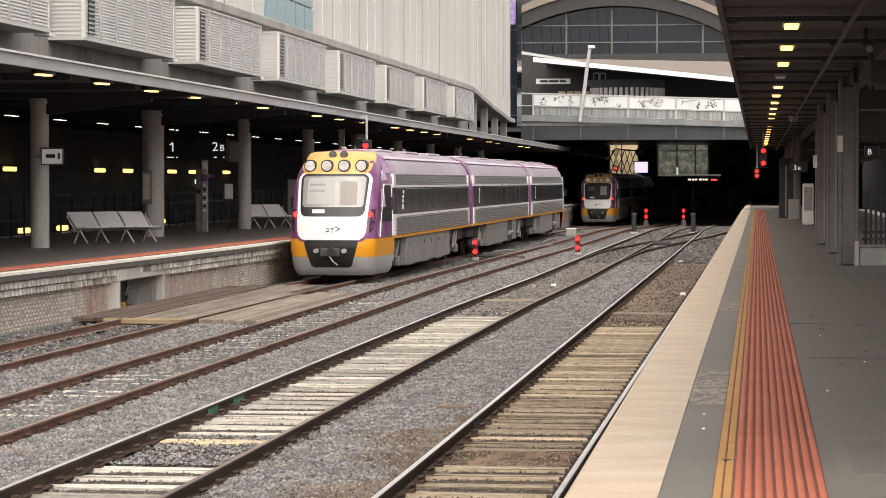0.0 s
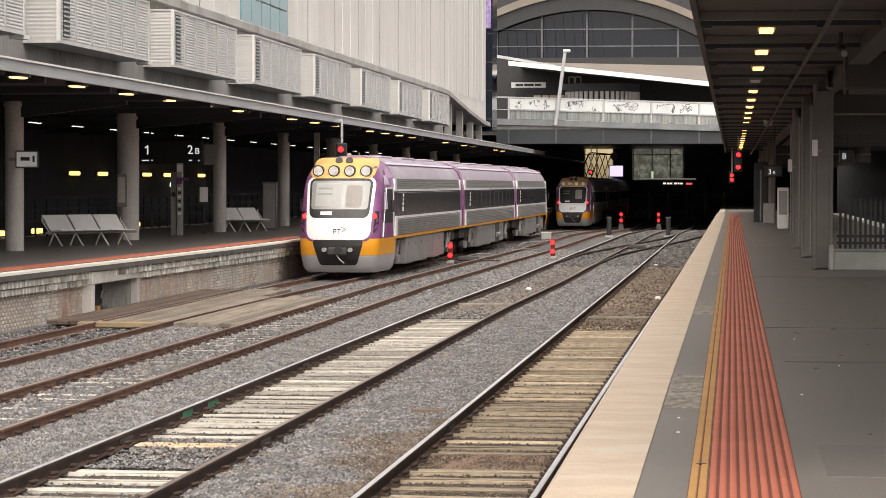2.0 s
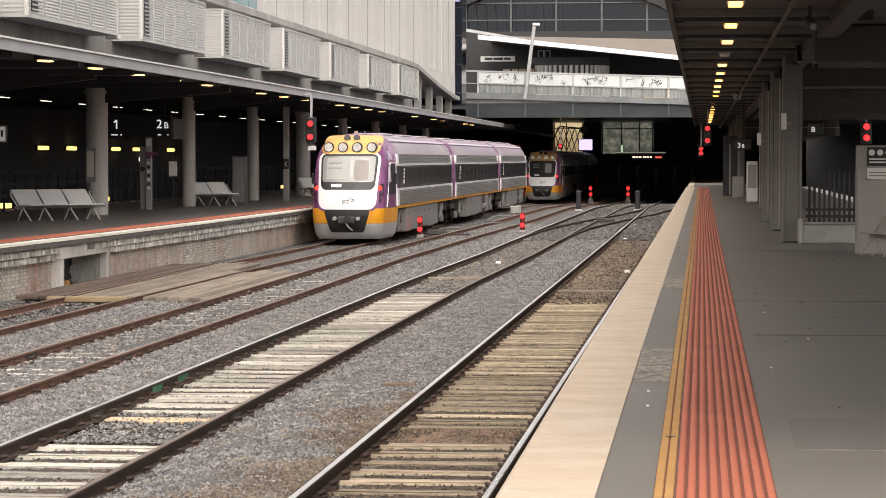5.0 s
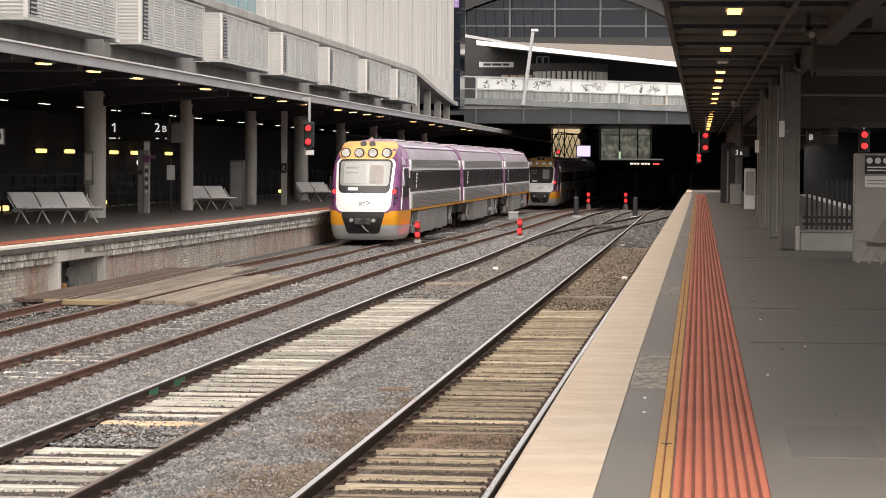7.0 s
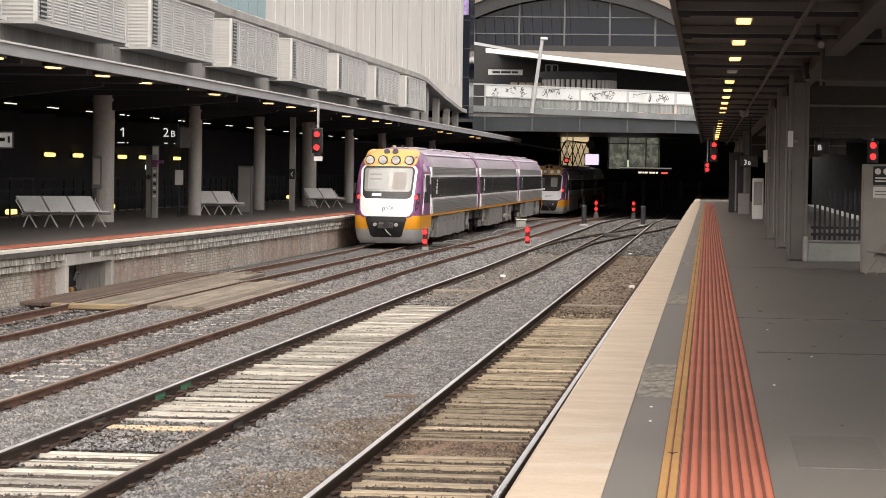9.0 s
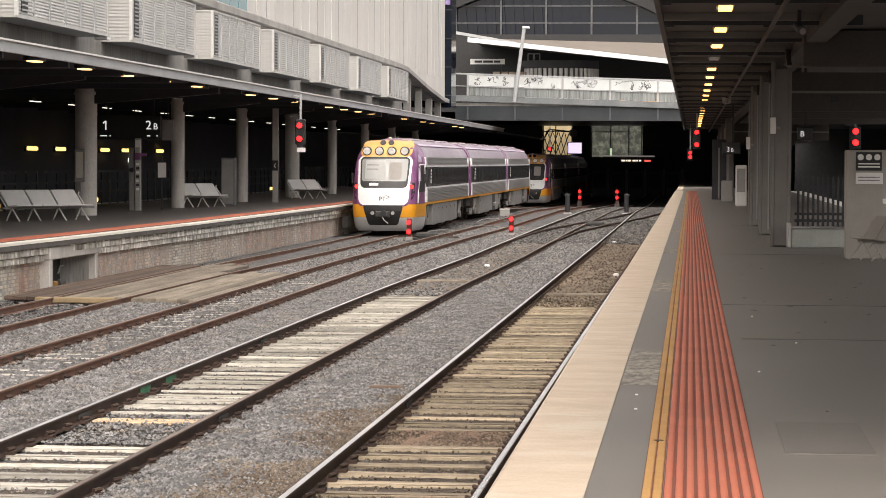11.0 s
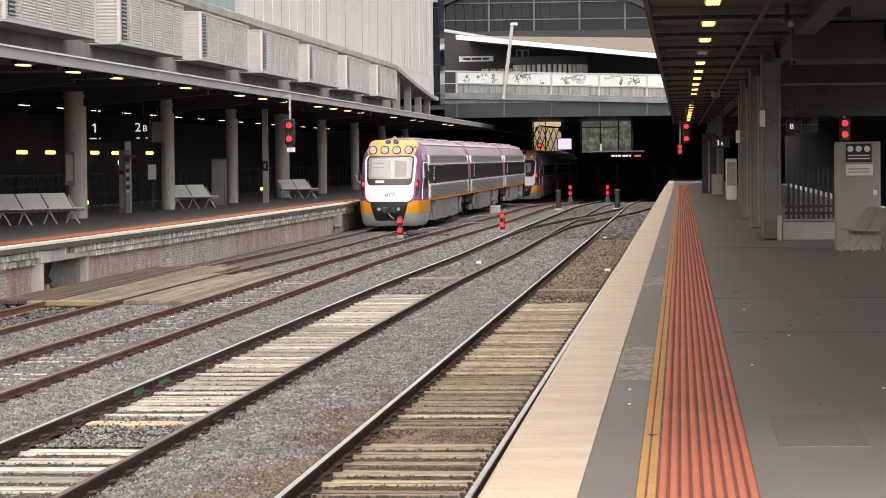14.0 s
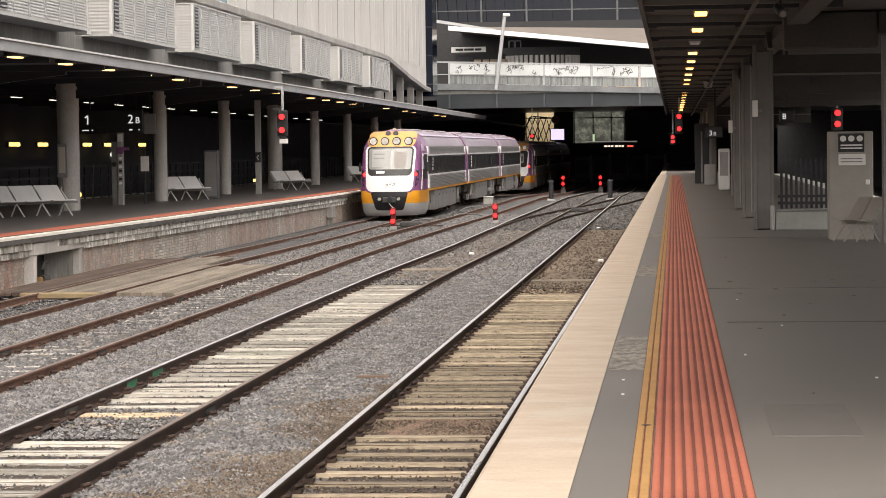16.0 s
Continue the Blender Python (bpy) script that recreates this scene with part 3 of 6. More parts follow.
for i in range(28):
    if i < 5:
        continue
    y = -2.95 + i * 6.06 + 0.0045 * i * i
    lamp = thing("strip_light", "warm lit rectangular light under the canopy", "ceiling light", (0.48, 10 + y, 5.31), group="canopy lights")
    part("tray", Mesh().box(-0.13, 0.13, -0.62, 0.62, -0.1, 0.0), BEAM, lamp)
    part("diffuser", Mesh().box(-0.1, 0.1, -0.5, 0.5, -0.13, -0.1), WHITE if i == 8 else WARM, lamp, "glowing warm diffuser")

post = thing("canopy_column", "grey painted steel column on the platform", "column", (1.98, 56.8, PLAT), group="canopy columns")
part("web", Mesh().box(-0.18, 0.18, -0.05, 0.05, 0, 4.1), POST, post)
part("flange", Mesh().soft_box(-0.22, -0.14, -0.2, 0.2, 0, 4.1, 0.012), POST, post)
part("flange", Mesh().soft_box(0.14, 0.22, -0.2, 0.2, 0, 4.1, 0.012), POST, post)
part("casing", Mesh().soft_box(-0.2, 0.2, -0.17, 0.17, 0.02, 3.95, 0.02), POST, post)
part("tie_beam", Mesh().box(0.2, 5.0, -0.12, 0.12, 3.0, 3.4), BEAMBROWN, post, "brown lower cross beam")
part("tie_flange", Mesh().box(0.2, 5.0, -0.16, 0.16, 3.404, 3.45), POST, post)
part("head_beam", Mesh().box(0.2, 5.0, -0.12, 0.12, 3.454, 3.86), BEAMBROWN, post, "brown upper cross beam")
part("junction_box", Mesh().soft_box(1.05, 1.25, -0.2, -0.12, 3.2, 3.34, 0.01), BLACK, post)
part("conduit", Mesh().rod((-0.26, -0.12, 0.4), (-0.26, -0.12, 3.6), 0.025, 8), BEAM, post, "grey conduit")
for k in (1, 2, 8, 10, 12):
    copy_thing(post, pose(1.98 - 0.012 * min(k, 2), 56.8 + 9.25 * k, PLAT))

# ---- the street bridge across the tracks ----
bridge = thing("road_bridge", "grey steel road bridge with white graffitied parapet panels", "bridge", (-17.8, 192, 6.07), kind="structure")


def sloped(x0, x1, y0, y1, z0, z1):
    """A box whose top and bottom fall gently with the road."""
    fall = lambda x: -0.031 * (x - 12.3)
    return Mesh().prism([(x0, z0 + fall(x0)), (x1, z0 + fall(x1)), (x1, z1 + fall(x1)), (x0, z1 + fall(x0))], "y", y0, y1)


DECKEDGE = surf("deck_edge_paint", (0.06, 0.07, 0.077), (0.1, 0.112, 0.12), 0.6, 0.6, fine=10, spread=0.15)
bridge.scale = (0.937, 0.937, 0.937)
part("girder", Mesh().box(0, 40, 0, 0.5, 0, 1.1), surf("girder_blue", (0.02, 0.026, 0.03), (0.032, 0.04, 0.045), 0.4, 0.5, fine=10), bridge, "dark blue-grey girder")
part("girder_flange", Mesh().box(0, 40, -0.25, 0.6, -0.06, 0.0), DARK, bridge)
part("deck", Mesh().box(0, 40, 0.05, 24, 1.1, 1.35), CONCRETE, bridge)
part("deck_edge", sloped(0, 40, -0.3, 0.0, 1.12, 1.6), surf("deck_edge_grey", (0.14, 0.152, 0.16), (0.21, 0.223, 0.23), 0.6, 0.6, fine=10, spread=0.15), bridge, "grey deck edge")
for i in range(11):
    x = 1.0 + i * 3.83
    part("stiffener", Mesh().box(x - 0.06, x + 0.06, -0.22, 0.0, 0.0, 1.08), DECKEDGE, bridge)
    part("parapet_post", sloped(x - 0.07, x + 0.07, -0.2, -0.05, 1.6, 3.3), FASCIA, bridge)
for i in range(10):
    x = 1.06 + i * 3.83
    z = 2.4
    p = part("parapet_panel", sloped(x + 0.02, x + 3.68, -0.17, -0.13, z, z + 0.86), GRAFFITI_WHITE, bridge, "white panel with dark scrawls")
    part("glass_panel", sloped(x + 0.02, x + 3.68, -0.12, -0.1, 1.62, z - 0.05), surf("mesh_panel_%d" % i, (0.14, 0.155, 0.152), (0.3, 0.32, 0.31), 1.6, 0.3, fine=8, spread=0.3, stretch=(3, 1, 0.2)), bridge, "grey translucent panel")
part("handrail", sloped(0, 40, -0.22, -0.06, 3.28, 3.4), FASCIA, bridge)
part("handrail", sloped(0, 40, -0.2, -0.08, 2.32, 2.38), FASCIA, bridge)
# Slab added to keep sky light out of the concourse.
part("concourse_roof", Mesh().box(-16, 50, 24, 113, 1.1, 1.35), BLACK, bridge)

# ---- the great hall beyond the bridge ----
arch_z = lambda x: 21.4 - 0.0225 * (x + 15.0) ** 2
great = thing("great_hall", "huge arched station hall with dark glass front", "building", (0, 270, 0), kind="structure")
xs = [-34 + i * 1.0 for i in range(44)]
part("glass_front", Mesh().add([(x, 0, 7.7) for x in xs] + [(x, 0, arch_z(x)) for x in xs] + [(x, 0.4, 7.7) for x in xs] + [(x, 0.4, arch_z(x)) for x in xs],
                               [(i, i + 1, 45 + i - 1, 44 + i) for i in range(43)] + [(88 + i, 88 + i + 1, 133 + i, 132 + i) for i in range(43)]), HALLGLASS, great, "dark reflecting glass")
part("arch_band", Mesh().sheet([[(x, -0.8, arch_z(x) + d) for x in xs] for d in (0.0, 1.5)]), BLACK, great, "dark arched roof edge")
part("arch_rim", Mesh().add([(x, y, arch_z(x) + d) for d, y in ((1.5, -1.2), (2.3, -1.2), (2.4, 6.0), (1.4, 6.0)) for x in xs],
                            [(k * 44 + i, k * 44 + i + 1, ((k + 1) % 4) * 44 + i + 1, ((k + 1) % 4) * 44 + i) for k in range(4) for i in range(43)]), TAN, great, "pale rim of the roof")
for x in (-25.0, -20.2, -15.4, -10.6, -5.8, -1.0):
    part("mullion", Mesh().box(x - 0.1, x + 0.1, -0.12, 0.0, 7.7, arch_z(x)), GREYPOST, great)
for z in (17.6, 19.4):
    part("transom", Mesh().box(-30, 2, -0.1, 0.0, z - 0.06, z + 0.06), GREYPOST, great)
part("rear", Mesh().box(-34, 10, 6.0, 6.4, 7.7, 24), DARK, great)

awning = thing("lower_roof", "tan sloping roof with a bright white edge beam", "roof", (0, 230, -0.3), kind="structure")
part("tan_deck", Mesh().add([(-20.2, 0, 14.35), (8, 0, 11.35), (8, 39.5, 15.5), (-22, 39.5, 15.6), (-20.2, 0, 14.2), (8, 0, 11.2), (8, 39.5, 15.3), (-22, 39.5, 15.4)],
                            [(0, 1, 2, 3), (7, 6, 5, 4), (0, 4, 5, 1), (1, 5, 6, 2), (2, 6, 7, 3), (3, 7, 4, 0)]), TAN, awning, "tan roof deck")
part("edge_beam", Mesh().prism([(-20.2, 14.0), (8, 11.0), (8, 11.42), (-20.2, 14.42)], "y", -0.5, 0.0), WHITE, awning, "white edge beam")
part("side_beam", Mesh().prism([(-24, 15.2), (-16, 13.9), (-16, 14.1), (-24, 15.5)], "y", 1.0, 1.5), FASCIA, awning)
# Backdrop painted black to stand for an unlit interior.
solid("backdrop_dark_concourse", Mesh().box(-34, 20, 262, 262.5, 7.7, 16), BLACK, "black backdrop standing for the dark interior behind the bridge", kind="structure")

kiosk = thing("round_pavilion", "grey pavilion with pale upright fins and dark curved roof", "pavilion", (-12.4, 240, 7.63))
part("drum", Mesh().prism([(3.3 * math.cos(a), 2.6 * math.sin(a)) for a in np.linspace(0, 2 * math.pi, 33)[:-1]], "z", 0.0, 4.0), BLACK, kiosk)
part("roof", Mesh().prism([(3.7 * math.cos(a), 2.9 * math.sin(a)) for a in np.linspace(0, 2 * math.pi, 33)[:-1]], "z", 4.0, 4.75), surf("pavilion_roof", (0.05, 0.05, 0.055), (0.08, 0.08, 0.085), 0.6, 0.6), kiosk, "dark curved roof", smooth=40)
for i in range(22):
    a = math.pi + math.pi * (i + 0.5) / 22
    part("fin", Mesh().rod((3.55 * math.cos(a), 2.75 * math.sin(a), 0), (3.55 * math.cos(a), 2.75 * math.sin(a), 4.0), 0.17, 6), WHITE, kiosk, "pale fin")
board = thing("white_sign_board", "long white sign board with dark lettering bars", "sign", (-18.9, 236, 7.63))
part("panel", Mesh().box(-1.6, 1.6, -0.06, 0.06, 4.3, 4.8), WHITE, board)
part("post", Mesh().box(-1.3, -1.2, 0.0, 0.1, 0, 4.4), DARK, board)
part("post", Mesh().box(1.2, 1.3, 0.0, 0.1, 0, 4.4), DARK, board)
for x0, x1 in ((-1.2, -0.5), (-0.4, 0.5), (0.6, 1.2)):
    part("lettering_bar", Mesh().box(x0, x1, -0.075, -0.06, 4.45, 4.65), DARK, board)
mast = thing("lamp_mast", "leaning grey lamp mast on the bridge", "lamp post", (-13.3, 191.6, 7.6))
part("pole", Mesh().rod((0, 0, -0.2), (0.72, 0, 5.4), 0.15, 12, 0.13), FASCIA, mast, smooth=40)
part("head", Mesh().soft_box(0.58, 1.12, -0.2, 0.2, 5.3, 5.52, 0.05), WHITE, mast)

for x, z in ((-10.9, 15.6), (-4.3, 15.55)):
    f = thing("roof_floodlight", "small white floodlight box on the tan roof", "floodlight", (x, 268.6, z - 0.45))
    part("case", Mesh().soft_box(-0.42, 0.42, -0.3, 0.3, 0.25, 0.85, 0.05), CONCRETE, f)
    part("stand", Mesh().box(-0.3, 0.3, -0.1, 0.1, 0.0, 0.25), BEAM, f)
taxi = thing("taxi", "yellow taxi seen over the bridge parapet", "car", (-3.3, 200, 7.34))
part("body", Mesh().prism([(-2.3, 0.3), (-2.3, 0.85), (-1.5, 0.95), (1.4, 0.95), (2.3, 0.8), (2.35, 0.3)], "y", -0.85, 0.85), AMBER, taxi, "yellow car body")
part("cabin", Mesh().prism([(-1.5, 0.95), (-0.9, 1.42), (0.7, 1.45), (1.4, 0.95)], "y", -0.75, 0.75), BLACK, taxi, "dark car windows")
part("roof", Mesh().prism([(-0.95, 1.42), (-0.8, 1.5), (0.6, 1.52), (0.75, 1.45)], "y", -0.74, 0.74), AMBER, taxi, "yellow roof")
part("roof_sign", Mesh().soft_box(-0.3, 0.3, -0.12, 0.12, 1.52, 1.68, 0.02), WHITE, taxi, "white roof sign")
for x in (-1.45, 1.45):
    for y in (-0.8, 0.8):
        part("wheel", Mesh().rod((x, y - 0.1, 0.32), (x, y + 0.1, 0.32), 0.32, 16), RUBBER, taxi)
stall = thing("street_shop", "dim shopfront with cream blinds beyond the bridge", "shop", (-17.2, 238, 7.63))
part("wall", Mesh().box(-3.2, 3.0, 0.6, 1.0, 0, 4.2), DARK, stall)
for i in range(6):
    part("blind", Mesh().box(-1.4 + i * 0.75, -0.75 + i * 0.75, 0.5, 0.58, 2.6 + 0.1 * (i % 2), 3.7), COPING, stall, "cream shop blind")
part("lamp", Mesh().rod((-2.7, 0.4, 3.0), (-2.7, 0.5, 3.0), 0.25, 12), SIGN_GLOW, stall, "pale lit shop lamp")
for x0, z0 in ((1.9, 4.2), (2.5, 4.2)):
    part("vent_frame", Mesh().line([(x0, 0.7, z0), (x0, 0.7, z0 + 1.2), (x0 + 0.5, 0.7, z0 + 1.2), (x0 + 0.5, 0.7, z0)], 0.06, 6), FASCIA, stall, "pale pipe frame on the roof")

# ---- the concourse under the bridge ----
conc = thing("concourse_windows", "tall daylit windows at the end of the concourse", "window", (0, 296, 0), kind="structure")
# Walls are black to paint in the darkness of the unlit concourse.
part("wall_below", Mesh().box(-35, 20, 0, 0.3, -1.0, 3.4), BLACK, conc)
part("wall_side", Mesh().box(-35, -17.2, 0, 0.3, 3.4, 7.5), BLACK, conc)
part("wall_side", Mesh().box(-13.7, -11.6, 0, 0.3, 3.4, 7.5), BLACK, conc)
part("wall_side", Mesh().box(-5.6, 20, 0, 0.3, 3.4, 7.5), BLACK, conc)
for x in (-17.1, -15.7, -13.8, -11.5, -9.3, -7.2, -5.7):
    part("window_frame", Mesh().box(x - 0.06, x + 0.06, -0.1, 0.25, 3.4, 7.5), BLACK, conc)
for z in (3.42, 6.4, 7.2):
    part("window_frame", Mesh().box(-17.2, -5.6, -0.08, 0.2, z - 0.05, z + 0.05), BLACK, conc)
# Backdrop colour glows, so the daylight on the trees is put into it.
day = bpy.data.materials.new("street_daylight")
day.use_nodes = True
dn = day.node_tree
dnz = dn.nodes.new("ShaderNodeTexNoise")
dnz.inputs["Scale"].default_value, dnz.inputs["Detail"].default_value, dnz.inputs["Roughness"].default_value = 0.9, 10, 0.75
dnc = dn.nodes.new("ShaderNodeTexCoord")
dn.links.new(dnc.outputs["Object"], dnz.inputs["Vector"])
drp = dn.nodes.new("ShaderNodeValToRGB")
drp.color_ramp.elements[0].position, drp.color_ramp.elements[0].color = 0.47, (0.008, 0.016, 0.01, 1)
drp.color_ramp.elements[1].position, drp.color_ramp.elements[1].color = 0.62, (0.38, 0.39, 0.31, 1)
dn.links.new(dnz.outputs["Fac"], drp.inputs["Fac"])
dn.links.new(drp.outputs[0], dn.nodes["Principled BSDF"].inputs["Emission Color"])
dn.nodes["Principled BSDF"].inputs["Base Color"].default_value = (0.012, 0.014, 0.01, 1)
dn.nodes["Principled BSDF"].inputs["Emission Strength"].default_value = 0.22
solid("backdrop_street", Mesh().box(-40, 25, 330, 330.4, -0.2, 12), day, "glowing backdrop of grey green street trees beyond the windows", kind="structure")

# The wall itself glows, in place of light falling on it.
solid("lit_inner_wall", Mesh().box(-17.4, -14.0, 299, 299.2, 0.0, 7.4), glow("cream_wall_glow", (0.62, 0.5, 0.3), 0.3), "cream wall inside the concourse, the light on it put in as glow", kind="structure")

# ---- the trains ----
SIDE = [(1.25, 0.16), (1.36, 0.3), (1.41, 0.62), (1.44, 1.0), (1.45, 1.22), (1.45, 1.9), (1.44, 2.4), (1.42, 2.86), (1.37, 3.2), (1.25, 3.48), (1.02, 3.72), (0.68, 3.88), (0.3, 3.94)]
TIP = [(0.16, 0.42), (0.3, 0.25), (0.62, 0.08), (1.0, 0.0), (1.3, 0.02), (1.8, 0.14), (2.4, 0.42), (3.0, 0.74), (3.3, 0.94), (3.6, 1.25), (3.8, 1.65), (3.94, 2.3)]
half_w = lambda z: float(np.interp(z, [p[1] for p in SIDE], [p[0] for p in SIDE]))
tip_y = lambda z: float(np.interp(z, [p[0] for p in TIP], [p[1] for p in TIP]))


def nose_y(x, z):
    u = min(1.0, abs(x) / (half_w(z) * 0.91))
    return tip_y(z) + 0.75 * (1 - (1 - u ** 3.0) ** (1 / 3.0))


def nose_band(z0, z1, n, grow=0.0, back=3.2):
    """A belt of the cab's skin between two heights, from one side round the front to the other."""
    rows = []
    for z in np.linspace(z0, z1, n):
        w = half_w(z) + grow
        arc = [math.sin(a) for a in np.linspace(-math.pi / 2, math.pi / 2, 31)]
        row = [(-w, back, z)] + [(w * 0.91 * u, nose_y(half_w(z) * 0.91 * u, z) - grow, z) for u in arc] + [(w, back, z)]
        rows.append(row)
    return Mesh().sheet(rows)


def patch(x0, x1, z0, z1, r, lift, low=1.0, n=18):
    """A rounded patch on the front of the cab. low: how much narrower its lower edge is."""
    c, w, h = (x0 + x1) / 2, (x1 - x0) / 2, (z1 - z0) / 2
    rows = []
    for t in [math.sin(a) for a in np.linspace(-math.pi / 2, math.pi / 2, n)]:
        over = max(0.0, abs(t) * h - (h - r))
        hw = (w - r + math.sqrt(max(0.0, r * r - over * over))) * (low + (1 - low) * (t + 1) / 2)
        z = (z0 + z1) / 2 + t * h
        rows.append([(c + hw * s, nose_y(c + hw * s, z) - lift, z + lift * 0.7 * max(0.0, z - 3.2)) for s in np.linspace(-1, 1, 15)])
    return Mesh().sheet(rows)


def cab(train, y, turn, lit):
    """The driving end, as a part of the train with its own pieces."""
    m = nose_band(1.16, 3.94, 26)
    n0 = len(m.v) - 33
    m.f.append(tuple(range(n0, n0 + 33)))
    shell = part("cab_shell", m, PURPLE, train, "purple facet-patterned driving cab", smooth=40)
    shell.matrix_basis = pose(0, y, 0, 0, 0, turn)
    part("valance", nose_band(0.16, 0.716, 8, 0.004), SILVER, shell, "silver lower valance", smooth=40)
    part("valance_floor", Mesh().prism([(-1.2, 3.2), (1.2, 3.2), (1.1, 1.0), (0.5, 0.5), (-0.5, 0.5), (-1.1, 1.0)], "z", 0.2, 0.3), UNDER, shell)
    part("orange_band", nose_band(0.72, 1.26, 8, 0.006), ORANGE, shell, "bright orange band", smooth=40)
    part("brow", patch(-1.07, 1.07, 3.2, 3.86, 0.22, 0.055, 1.0), AMBER, shell, "amber yellow brow", smooth=40)
    part("mask_outline", patch(-1.2, 1.2, 1.17, 3.24, 0.3, 0.03, 0.92), PURPLE, shell, smooth=40)
    part("white_mask", patch(-1.14, 1.14, 1.22, 3.26, 0.28, 0.036, 0.9), GLOSS_WHITE, shell, "white front panel", smooth=40)
    part("windscreen_surround", patch(-1.04, 1.04, 1.92, 3.2, 0.2, 0.044, 0.93), BLACK, shell, "black windscreen surround", smooth=40)
    part("windscreen", patch(-0.96, 0.96, 2.2, 3.12, 0.1, 0.05, 0.96), SCREEN, shell, "windscreen with a pale reflection put into its grey colour", smooth=40)
    blind = surf("pale_blind", (0.33, 0.335, 0.325), (0.38, 0.385, 0.37), 2, 0.5)
    part("sun_blind", patch(-0.8, 0.02, 2.3, 3.06, 0.03, 0.054), blind, shell, "pale blind behind the glass")
    for z in (2.66, 2.84):
        part("blind_shade", patch(-0.74, -0.25, z, z + 0.06, 0.01, 0.057), SKIRT, shell)
    part("seat_back", patch(0.2, 0.72, 2.26, 2.98, 0.08, 0.054), surf("cab_seat", (0.26, 0.24, 0.22), (0.31, 0.29, 0.27), 2, 0.6), shell, "brownish driver seat behind the glass")
    part("wiper", Mesh().rod((0.1, nose_y(0.1, 1.95) - 0.07, 1.95), (0.62, nose_y(0.6, 2.75) - 0.07, 2.3), 0.012, 6), BLACK, shell)
    part("number_bar", patch(-0.6, -0.22, 2.02, 2.13, 0.02, 0.05), WHITE, shell, "white number, plain bars")
    for x0, x1, z0, z1 in ((-0.22, -0.19, 1.5, 1.66), (-0.22, -0.08, 1.64, 1.67), (-0.1, -0.07, 1.57, 1.67), (-0.2, -0.08, 1.56, 1.59), (-0.03, 0.13, 1.64, 1.67), (0.04, 0.07, 1.5, 1.66)):
        part("emblem_bar", patch(x0 * 0.7, x1 * 0.7, z0 - 0.1, z1 - 0.1, 0.01, 0.042), DARK, shell)
    part("emblem_chevron", Mesh().line([(x, nose_y(x, z) - 0.045, z) for x, z in ((0.1, 1.62), (0.27, 1.56), (0.14, 1.48))], 0.012, 6), RUST, shell, "thin chevron emblem")
    part("coupler_recess", patch(-0.84, 0.84, 0.4, 1.22, 0.12, 0.04, 0.72), BLACK, shell, "black coupler opening", smooth=40)
    part("coupler", Mesh().soft_box(-0.3, 0.3, -0.25, 0.3, 0.72, 0.98, 0.04), UNDER, shell, "dark steel coupler")
    part("coupler_head", Mesh().rod((0.06, -0.3, 0.88), (0.06, -0.12, 0.88), 0.13, 14), DARK, shell)
    for x in (-0.42, 0.42):
        part("coupler_knob", Mesh().rod((x, -0.2, 0.9), (x, 0.1, 0.9), 0.07, 10), CONCRETE, shell)
    part("hose", Mesh().line([(0.0, -0.24, 0.74), (0.1, -0.26, 0.6), (0.24, -0.2, 0.48)], 0.022, 6), CONCRETE, shell)
    for x in (-0.78, -0.26, 0.26, 0.78):
        y0 = nose_y(x, 3.28) - 0.02
        ring = part("headlight", Mesh().rod((x, y0 - 0.06, 3.44), (x, y0 + 0.6, 3.44), 0.185, 24), BLACK, shell, "round headlight", smooth=40)
        part("lens", Mesh().rod((x, y0 - 0.075, 3.44), (x, y0 - 0.055, 3.44), 0.15, 24), CHROME if lit else AMBER, ring, "clear lens", smooth=40)
    for x in (-0.17, 0.17):
        part("horn_port", Mesh().rod((x, nose_y(x, 3.72) + 0.08, 3.68), (x, nose_y(x, 3.72) - 0.085, 3.8), 0.12, 18), BLACK, shell)
    for s in (-1, 1):
        part("lamp_housing", Mesh().sheet([[(s * x, nose_y(x, z) - 0.02, z) for x in (lo, (lo + hi) / 2, hi)] for z, lo, hi in ((1.27, 0.9, 1.0), (1.5, 0.98, 1.2), (1.75, 1.03, 1.27), (2.14, 1.08, 1.26))]), BLACK, shell, "dark slanted lamp cluster")
        y0 = nose_y(1.12, 1.98)
        part("tail_lamp", Mesh().rod((s * 1.12, y0 - 0.06, 1.98), (s * 1.12, y0 + 0.1, 1.98), 0.085, 16), TAILRED, shell, "glowing red tail lamp")
        skin = lambda y, z: 0.91 * half_w(z) + 0.09 * half_w(z) * max(0.0, (y - tip_y(z) - 0.75) / (3.2 - tip_y(z) - 0.75)) + 0.014
        part("side_window", Mesh().sheet([[(s * skin(y, z), y, z) for y in np.linspace(1.0 + (z - 1.75) * 0.62, 2.8, 8)] for z in np.linspace(1.75, 2.82, 8)]), BLACK, shell, "black cab side window", smooth=40)
        part("window_trim", Mesh().line([(s * skin(0.95, 1.3), 0.95, 1.3), (s * skin(1.08, 1.72), 1.08, 1.72), (s * skin(1.8, 2.88), 1.8, 2.88), (s * skin(2.88, 2.88), 2.88, 2.88), (s * skin(2.88, 1.3), 2.88, 1.3)], 0.022, 6), GLOSS_WHITE, shell, "white trim line")
